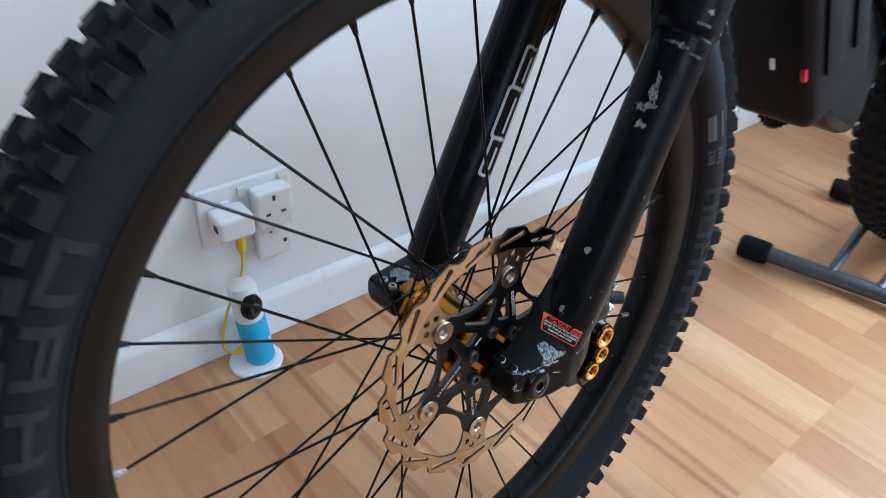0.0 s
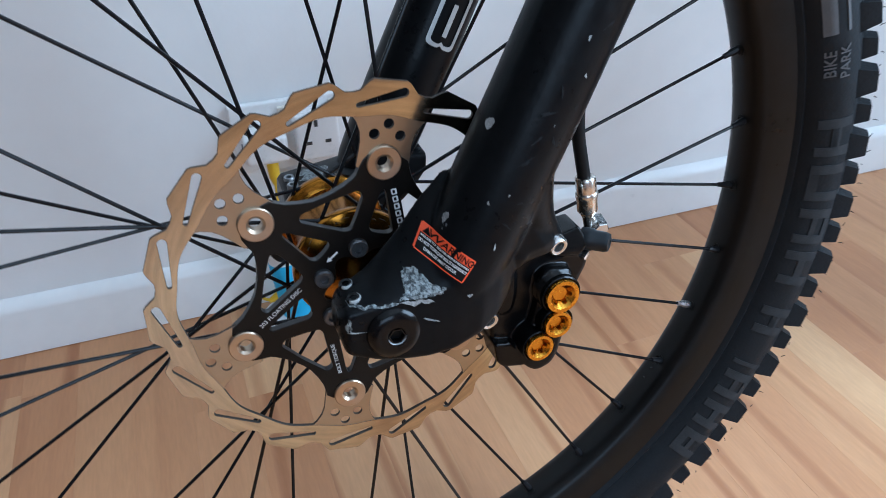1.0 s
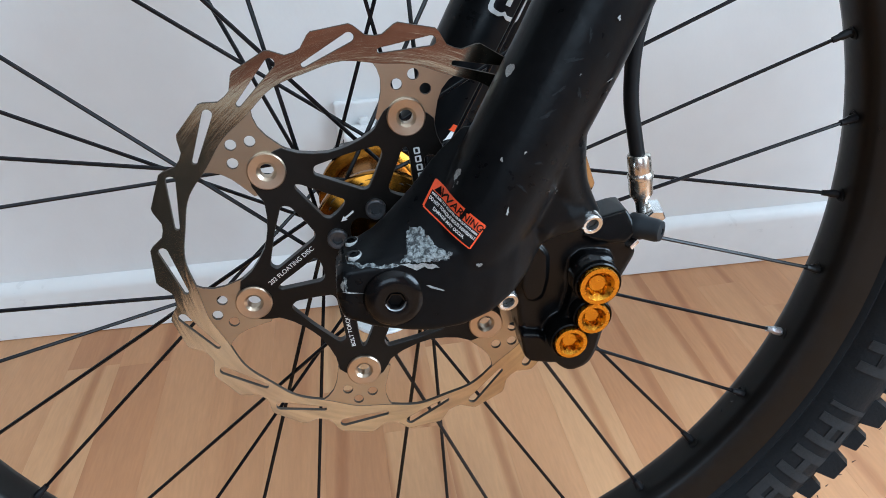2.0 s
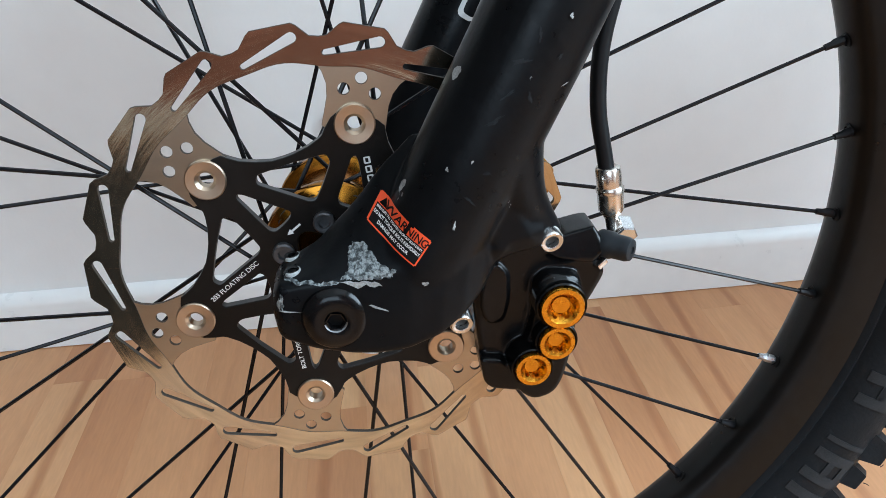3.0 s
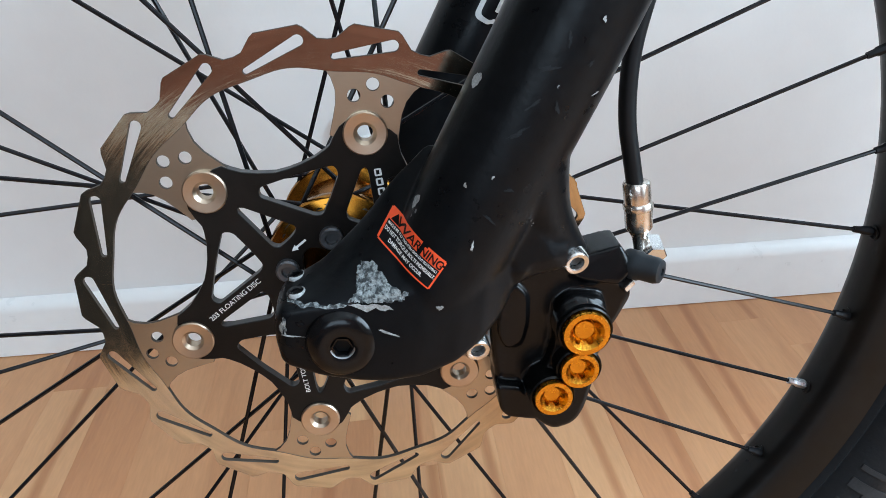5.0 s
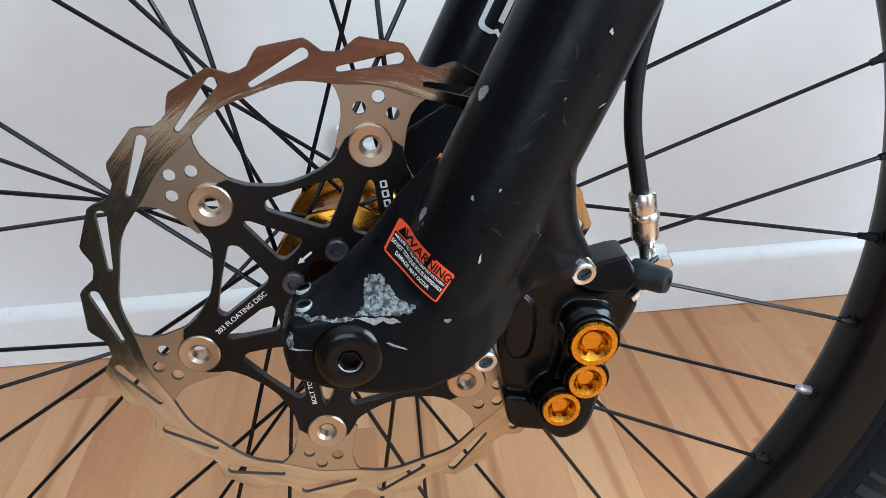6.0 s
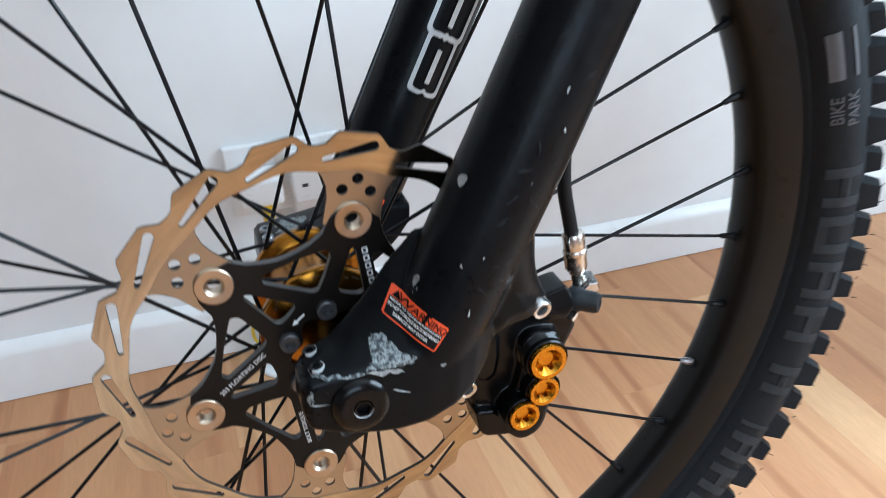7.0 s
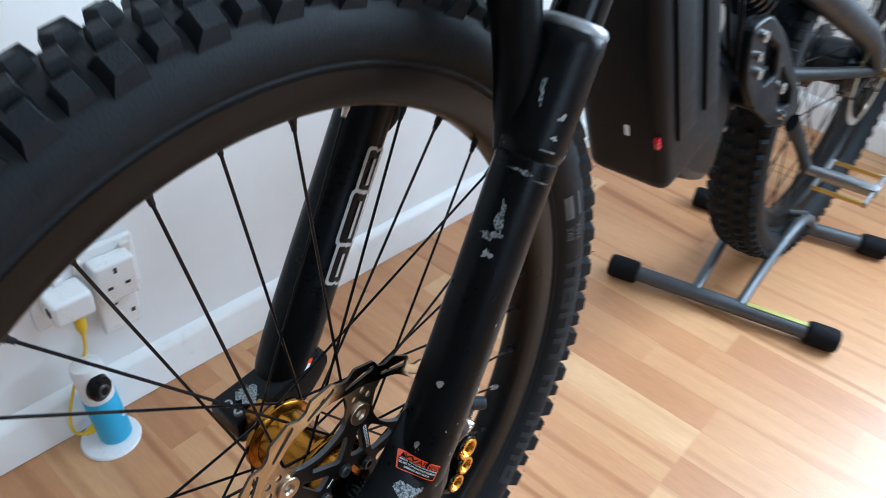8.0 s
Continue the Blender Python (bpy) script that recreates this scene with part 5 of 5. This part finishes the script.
def tyre_words(text, a, r, size):
    """Readable small print that stands along the near sidewall."""
    me = lettering(text, size, PALEPRINT, Matrix.Identity(4), 0.0, bold=0.00015)
    radii, ys = [p[0] for p in tyre_half], [p[1] for p in tyre_half]
    for v in me.vertices:
        rr = r - v.co.y
        th = radians(a) + v.co.x / r
        v.co = Vector((rr * math.cos(th), RIM_Y - np.interp(rr, radii, ys) - 0.0007, rr * math.sin(th)))
    front("lettering", me, PALEPRINT, parent=tyre)


tyre_words("BIKE", 18.2, 0.3010, 0.0085)
tyre_words("PARK", 18.2, 0.3095, 0.0085)
for k, a in enumerate((148.5, 156.6, 165.0, 174.2, 183.6)):
    print_shape(a, 6.2, 0.2980, 0.3190, FAINTPRINT, k)

# ---- the bicycle: rear half, seen past the fork ----
FRAME_M = pose(1.07, -0.037, 0, -5.0, 0, -2.0)      # rear contact point; x backwards, y = 0 the middle plane


def rear(name, bm, material, label="", parent=None):
    return part(name, bm, material, parent or bike, label, None if parent else FRAME_M)


RW = Vector((0.026, -0.012, 0.350))
rear_tyre = rear("rear_tyre", lathe([(r, y * 1.28) for r, y in tyre_profile], 96), RUBBER, "wide knobbly black rear tyre held by the stand")
rear_tyre.matrix_basis = FRAME_M @ Matrix.Translation(RW)
rear_knob = mesh_of("knob", knob_bm(0.0145, 0.0125, 0.0085, 0.001), KNOB)
for i in range(84):
    a = 360.0 / 84 * i
    for side in (1, -1):
        part("knob", rear_knob, KNOB, rear_tyre, m=on_wheel(a, 0.3290, side * 0.0305, side * 42))
        part("knob", mid_knob, KNOB, rear_tyre, m=on_wheel(a + 2.1, 0.3350, side * 0.0120, side * 9))
rear_rim = rear("rear_rim", lathe(rim_profile, 96), RIM, "black rear rim")
rear_rim.matrix_basis = FRAME_M @ Matrix.Translation(RW)
for k in range(32):
    a = 11.25 * k
    near = k % 2
    p = Vector((0.257 * math.cos(radians(a)), 0, 0.257 * math.sin(radians(a))))
    h = a + (55 if k % 4 < 2 else -55)
    q = Vector((0.045 * math.cos(radians(h)), -0.03 if near else 0.03, 0.045 * math.sin(radians(h))))
    d = q - p
    part("spoke", spoke_mesh, SPOKE, rear_rim, m=Matrix.Translation(p) @ d.to_track_quat("Z", "Y").to_matrix().to_4x4() @ Matrix.Diagonal((0.0011, 0.0011, d.length, 1)))
rear_hub = rear("rear_hub", lathe([(0.010, -0.065), (0.028, -0.060), (0.052, -0.034), (0.052, -0.028), (0.036, -0.020), (0.036, 0.020), (0.052, 0.028), (0.052, 0.034), (0.028, 0.060), (0.010, 0.065)], 40), GLASSY, "gloss black rear hub")
rear_hub.matrix_basis = FRAME_M @ Matrix.Translation(RW)
part("axle_end", disc_stack([(0.009, -0.092), (0.010, -0.090), (0.010, -0.080), (0.007, -0.078), (0.007, -0.060)], 20), BRASS, rear_hub, "gold axle end")
rear_disc = rear("rear_brake_disc", plate("rear_brake_disc", [ring2(0, 0, 0.0900, 60), ring2(0, 0, 0.076, 60)], 0.002, TRACK, -0.060), TRACK, "steel rear brake disc")
rear_disc.matrix_basis = FRAME_M @ Matrix.Translation(RW)
for k in range(6):
    part("disc_arm", tube([(*[0.03 * math.cos(radians(60 * k))], -0.060, 0.03 * math.sin(radians(60 * k))), (0.078 * math.cos(radians(60 * k + 20)), -0.060, 0.078 * math.sin(radians(60 * k + 20)))], 0.004, 8), DARK, rear_disc)

# main frame
rear("down_tube", tube([(-0.80, 0, 0.80), (-0.62, 0, 0.60), (-0.44, 0, 0.43)], [0.030, 0.032, 0.034], 24), CASE, "black down tube")
rear("seat_tube", tube([(-0.40, 0, 0.38), (-0.33, 0, 0.60), (-0.28, 0, 0.82)], 0.020, 20), FRAME, "dark grey seat tube")
for side in (-1, 1):
    rear("chain_stay", tube([(-0.38, side * 0.040, 0.445), (-0.20, side * 0.060, 0.402), (0.02, side * 0.072, 0.350)], [0.011, 0.009, 0.009], 16, smooth=1), CASE, "black chain stay")
    rear("seat_stay", tube([(-0.40, side * 0.040, 0.585), (-0.20, side * 0.060, 0.490), (-0.030, side * 0.070, 0.412), (0.02, side * 0.074, 0.350)], [0.022, 0.021, 0.018, 0.012], 18, smooth=1), FRAME, "dark grey seat stay")
    rear("rocker_link", plate("rocker_link", [rounded([(-0.38, 0.575), (-0.32, 0.625), (-0.22, 0.605), (-0.20, 0.570), (-0.32, 0.540)], 0.02), ring2(-0.29, 0.582, 0.020, 20)], 0.010, FRAME, side * 0.050, 0.002), FRAME, "dark grey suspension link")
shock = rear("shock_absorber", tube([(-0.48, 0, 0.60), (-0.34, 0, 0.52)], 0.020, 20), GLASSY, "black coil shock")
for i in range(9):
    c = Vector((-0.47 + 0.0145 * i, 0, 0.5943 - 0.0083 * i))
    part("coil", lathe([(0.026, -0.003), (0.032, -0.003), (0.032, 0.003), (0.026, 0.003)], 24), GLASSY, shock, m=Matrix.Translation(c) @ Vector((0.14, 0, -0.08)).to_track_quat("Y", "Z").to_matrix().to_4x4())

# battery on the down tube and motor below it
BAT = pose(-0.600, 0, 0.444, 0, -22, 0)
battery = rear("battery_case", block(0.110, 0.096, 0.47, BAT @ pose(0.0, -0.026, 0.205), 0.018, 4), CASE, "large matt black battery case on the down tube")
rear("bottom_cover", tube([tuple((BAT @ Vector((0.004, -0.048, -0.018)))), tuple((BAT @ Vector((0.004, 0.010, -0.018))))], 0.042, 28), CASE, parent=battery, label="rounded lower cover")
rear("side_rail", block(0.030, 0.004, 0.40, BAT @ pose(-0.018, -0.0755, 0.23), 0.0015), CASE, parent=battery, label="dusty side rail")
rear("side_rail", block(0.022, 0.004, 0.40, BAT @ pose(0.026, -0.0755, 0.23), 0.0015), CASE, parent=battery)
rear("sticker", block(0.0012, 0.0048, 0.0125, BAT @ pose(-0.0555, -0.034, 0.047)), WHITE, parent=battery, label="small white sticker")
rear("reflector", block(0.005, 0.0055, 0.0140, BAT @ pose(-0.0540, -0.0660, 0.042), 0.0015), RED, parent=battery, label="small red charging lamp cover")
MOTOR = rounded([(-0.605, 0.430), (-0.560, 0.378), (-0.500, 0.352), (-0.440, 0.350), (-0.412, 0.375), (-0.405, 0.420), (-0.420, 0.475), (-0.500, 0.510), (-0.600, 0.500)], 0.028, 6)
motor = rear("motor", plate("motor", [MOTOR], 0.088, MOTORBLACK, 0.012, 0.014), MOTORBLACK, "dark crank motor case below the battery")
rear("side_casing", plate("side_casing", [rounded([(-0.605, 0.430), (-0.560, 0.376), (-0.505, 0.350), (-0.478, 0.358), (-0.470, 0.400), (-0.478, 0.480), (-0.520, 0.505), (-0.600, 0.500)], 0.022, 6)], 0.108, MOTORBLACK, 0.0, 0.012), MOTORBLACK, parent=motor)
rear("motor_cover", disc_stack([(0.044, -0.030), (0.042, -0.036), (0.026, -0.038)], 48, pose(-0.468, 0, 0.420)), MOTORBLACK, parent=motor)
for k in range(8):
    a = radians(45 * k)
    rear("cover_bolt", disc_stack([(0.0035, -0.041), (0.0040, -0.039), (0.0040, -0.030)], 10, pose(-0.468 + 0.036 * math.cos(a), 0, 0.420 + 0.036 * math.sin(a))), ALLOY, parent=motor)
yoke = rear("yoke", plate("yoke", [rounded([(-0.515, 0.540), (-0.470, 0.545), (-0.415, 0.510), (-0.325, 0.430), (-0.290, 0.385), (-0.310, 0.368), (-0.370, 0.382), (-0.452, 0.432), (-0.500, 0.480)], 0.018, 5),
                                      rounded([(-0.470, 0.520), (-0.425, 0.498), (-0.412, 0.462), (-0.445, 0.456)], 0.010), rounded([(-0.400, 0.470), (-0.345, 0.428), (-0.335, 0.402), (-0.375, 0.410)], 0.008)], 0.012, MOTORBLACK, -0.066, 0.003), MOTORBLACK, "dark forged suspension yoke beside the motor")
rear("yoke_axle", tube([(-0.440, -0.072, 0.440), (-0.440, 0.030, 0.440)], 0.014, 20), MOTORBLACK, parent=yoke)
# steel discs added where silver glints show among the dark parts
for px, pz, pr in ((-0.484, 0.524, 0.0060), (-0.487, 0.503, 0.0050), (-0.474, 0.481, 0.0060), (-0.388, 0.440, 0.0065), (-0.361, 0.397, 0.0060)):
    rear("glint_disc", lathe([(0.0, -0.074), (pr * 0.5, -0.074), (pr * 0.55, -0.077), (pr, -0.077), (pr * 1.05, -0.073), (pr * 1.05, -0.060)], 20, closed=False), STEEL, parent=yoke, label="small steel disc standing in for a silver glint").matrix_basis = Matrix.Translation((px, 0, pz))
crank = rear("crank_arm", tube([(-0.345, -0.084, 0.385), (-0.310, -0.092, 0.345), (-0.275, -0.098, 0.300)], [0.013, 0.010, 0.010], 16, squash=0.6, smooth=1), CASE, "black crank arm")
PEDAL = pose(-0.268, -0.152, 0.296, 0, -12, 0)
pedal = rear("pedal", tube([(-0.278, -0.096, 0.301), (-0.268, -0.182, 0.296)], 0.007, 14), ALLOY, "flat alloy pedal with gold edges")
rear("pedal_body", block(0.016, 0.076, 0.013, PEDAL, 0.003), ALLOY, parent=pedal)
for dx in (-0.033, 0.033):
    rear("pedal_rail", block(0.0035, 0.070, 0.006, PEDAL @ pose(dx, 0, 0), 0.001), BRASS, parent=pedal, label="gold pedal edge")
for dy in (-0.033, 0.033):
    rear("pedal_bridge", block(0.070, 0.005, 0.009, PEDAL @ pose(0, dy, 0), 0.002), ALLOY, parent=pedal)
ring = rear("chain_ring", plate("chain_ring", [[polar(3.75 * i, 0.088 if i % 2 else 0.083) for i in range(96)], ring2(0, 0, 0.066, 40)], 0.004, DARK, 0.062, 0.0005), DARK, "dark chain ring")
ring.matrix_basis = FRAME_M @ Matrix.Translation((-0.430, 0, 0.395))
for k, ((a, b, c), r) in enumerate((((-0.70, -0.03, 0.74), 0.0028), ((-0.66, -0.045, 0.70), 0.0026), ((-0.62, -0.05, 0.66), 0.0030))):
    rear("cable", tube([(a, b, c + 0.10), (a + 0.06, b - 0.01, c), (a + 0.16, b + 0.01, c - 0.16), (-0.43, -0.03, 0.45), (-0.36, -0.05, 0.44)], r, 10, smooth=3), HOSE, "thin black cable")

# ---- floor stand ----
stand = thing("bike_stand", pose(0, 0, 0), "grey steel tube floor stand with black rubber feet", "bike stand")


def foot_pose(at, towards):
    return Matrix.Translation(at) @ (Vector(towards) - Vector(at)).to_track_quat("Y", "Z").to_matrix().to_4x4()


STAND_FOOT = [(0.0132, 0.0), (0.0165, 0.0), (0.0188, 0.003), (0.0195, 0.010), (0.0195, 0.040), (0.0180, 0.0475), (0.0140, 0.0500), (0.0, 0.0505)]
for (a, b) in (((0.770, 0.128, 0.0200), (0.866, -0.232, 0.0200)), ((1.085, 0.126, 0.0200), (1.190, -0.215, 0.0200))):
    va, vb = Vector(a), Vector(b)
    d = (vb - va).normalized()
    bar = part("cross_bar", tube([va + d * 0.035, vb - d * 0.035], 0.0130, 24), STAND, stand)
    part("rubber_foot", lathe(STAND_FOOT, 28, closed=False), FOAM, bar, "black rubber foot", m=foot_pose(va + d * 0.050, va))
    part("rubber_foot", lathe(STAND_FOOT, 28, closed=False), FOAM, bar, "black rubber foot", m=foot_pose(vb - d * 0.050, vb))
part("side_tube", tube([(0.808, -0.012, 0.026), (0.86, -0.006, 0.040), (0.95, 0.006, 0.062), (1.03, 0.010, 0.062), (1.125, 0.005, 0.026)], 0.0085, 16, smooth=2), STAND, stand)
part("side_tube", tube([(0.826, -0.082, 0.026), (0.90, -0.078, 0.045), (0.99, -0.080, 0.085), (1.06, -0.084, 0.095), (1.150, -0.085, 0.026)], 0.0085, 16, smooth=2), STAND, stand)
part("link_tube", tube([(0.945, 0.005, 0.060), (0.945, -0.078, 0.066)], 0.0065, 14), STAND, stand)
part("link_tube", tube([(1.06, 0.008, 0.058), (1.06, -0.084, 0.095)], 0.0065, 14), STAND, stand)
part("sticker", block(0.009, 0.095, 0.0010, Matrix.Translation((0.8415, -0.138, 0.0334)) @ pose(0, 0, 0, 0, 0, 15), 0.0003), STRIP_YELLOW, stand, "yellow warning strip")

# ---- socket, plugs and small camera by the wall ----
socket = thing("wall_socket", AT_WALL @ pose(0.0385, -0.0005, 0.218), "white double wall socket with cream rocker switches", "wall socket")
part("face_plate", block(0.126, 0.009, 0.081, pose(0, -0.0045, 0), 0.003, 3), PLASTIC, socket)
for sx in (-0.0055, 0.0505):
    part("rocker_switch", block(0.011, 0.006, 0.016, pose(sx, -0.011, 0.0265, 8, 0, 0), 0.0015), CREAM, socket, "cream rocker switch")
usb = thing("usb_charger", AT_WALL @ pose(0.0075, -0.0095, 0.219), "white plug-in charger with a yellow cable", "charger")
part("body", block(0.046, 0.040, 0.031, pose(0, -0.020, 0), 0.006, 4), PLASTIC, usb)
part("port", block(0.003, 0.010, 0.008, pose(-0.0228, -0.029, 0.003)), SLOT, usb)
part("earth_tab", block(0.010, 0.006, 0.008, pose(0, -0.006, 0.0190), 0.001), PLASTIC, usb)
part("cable_plug", tube([(0.004, -0.030, -0.014), (0.004, -0.030, -0.034), (0.004, -0.030, -0.044)], [0.0068, 0.0062, 0.0030], 14), YELLOW, usb, "yellow cable plug")
part("cable", tube([(0.004, -0.030, -0.042), (0.003, -0.026, -0.072), (-0.006, -0.018, -0.100), (-0.022, -0.014, -0.135), (-0.036, -0.018, -0.172), (-0.038, -0.022, -0.192), (-0.028, -0.028, -0.199), (-0.014, -0.032, -0.192)], 0.0019, 10, smooth=3), YELLOW, usb, "thin yellow cable")
part("cable_end", tube([(-0.026, -0.029, -0.198), (-0.016, -0.032, -0.192), (-0.006, -0.034, -0.188)], [0.0030, 0.0060, 0.0060], 12), YELLOW, usb, "yellow moulded connector")
adaptor = thing("socket_adaptor", AT_WALL @ pose(0.065, -0.0095, 0.222), "white plug-through adaptor with two socket faces", "adaptor")
part("upper_block", block(0.048, 0.026, 0.053, pose(0, -0.013, -0.0015), 0.004, 3), PLASTIC, adaptor)
part("lower_block", block(0.048, 0.012, 0.056, pose(0, -0.006, -0.0555), 0.004, 3), PLASTIC, adaptor)
for (sx, sz, w, h) in ((-0.001, 0.015, 0.004, 0.0075), (-0.0105, -0.007, 0.0065, 0.0038), (0.0105, -0.007, 0.0065, 0.0038)):
    part("slot", block(w, 0.002, h, pose(sx, -0.0255, sz)), SLOT, adaptor)
for (sx, sz, w, h) in ((-0.004, -0.043, 0.004, 0.0025), (0.0145, -0.062, 0.005, 0.0055)):
    part("slot", block(w, 0.002, h, pose(sx, -0.0115, sz)), SLOT, adaptor)

cam_thing = thing("home_camera", pose(0.004, 0.396, 0.0, 0, 0, 8), "small white and blue home camera on a round base", "camera")
part("base", disc_stack([(0.0360, 0.0), (0.0365, 0.0015), (0.0350, 0.0040), (0.0180, 0.0065), (0.0100, 0.0070)], 48, pose(0, 0, 0, 90, 0, 0)), PLASTIC, cam_thing, "white round base")
LEANING = pose(0.006, -0.004, 0.006, -4, -4, 0)
UPRIGHT = pose(0, 0, 0, 90, 0, 0)
part("sleeve", disc_stack([(0.0175, 0.0), (0.0196, 0.0025), (0.0198, 0.073), (0.0190, 0.075)], 40, LEANING @ UPRIGHT), BLUE, cam_thing, "bright blue lower body")
part("head", disc_stack([(0.0186, 0.073), (0.0188, 0.075), (0.0188, 0.122), (0.0165, 0.129), (0.0100, 0.132)], 40, LEANING @ UPRIGHT), PLASTIC, cam_thing, "white upper body")
AIM = LEANING @ pose(-0.003, -0.0172, 0.1015, 4, 0, 2)
lens = part("lens_housing", lathe([(0.0, -0.0085), (0.0060, -0.0085), (0.0075, -0.0070), (0.0100, -0.0062), (0.0135, -0.0040), (0.0145, 0.0010)], 40, closed=False), LENS, cam_thing, "glossy black lens housing", m=AIM @ Matrix.Diagonal((1.06, 1.2, 1.34, 1)))
part("lens_ring", lathe([(0.0042, -0.0090), (0.0058, -0.0096), (0.0070, -0.0078)], 32, closed=False), BOLT, lens)
part("lens_mark", disc_stack([(0.0025, -0.0002), (0.0025, 0.0004)], 16, pose(0.010, -0.0192, 0.040)), WHITE, cam_thing, m=LEANING)

# ---- the floor's strips ----
for ln, x, mid in strips:
    part("floor_strip", strip_mesh[ln], WOOD, floor, m=pose(x, mid, -0.00175))
tagged(part("floor_strips", far, WOOD, floor, "beech strips further off"), kind="stuff")
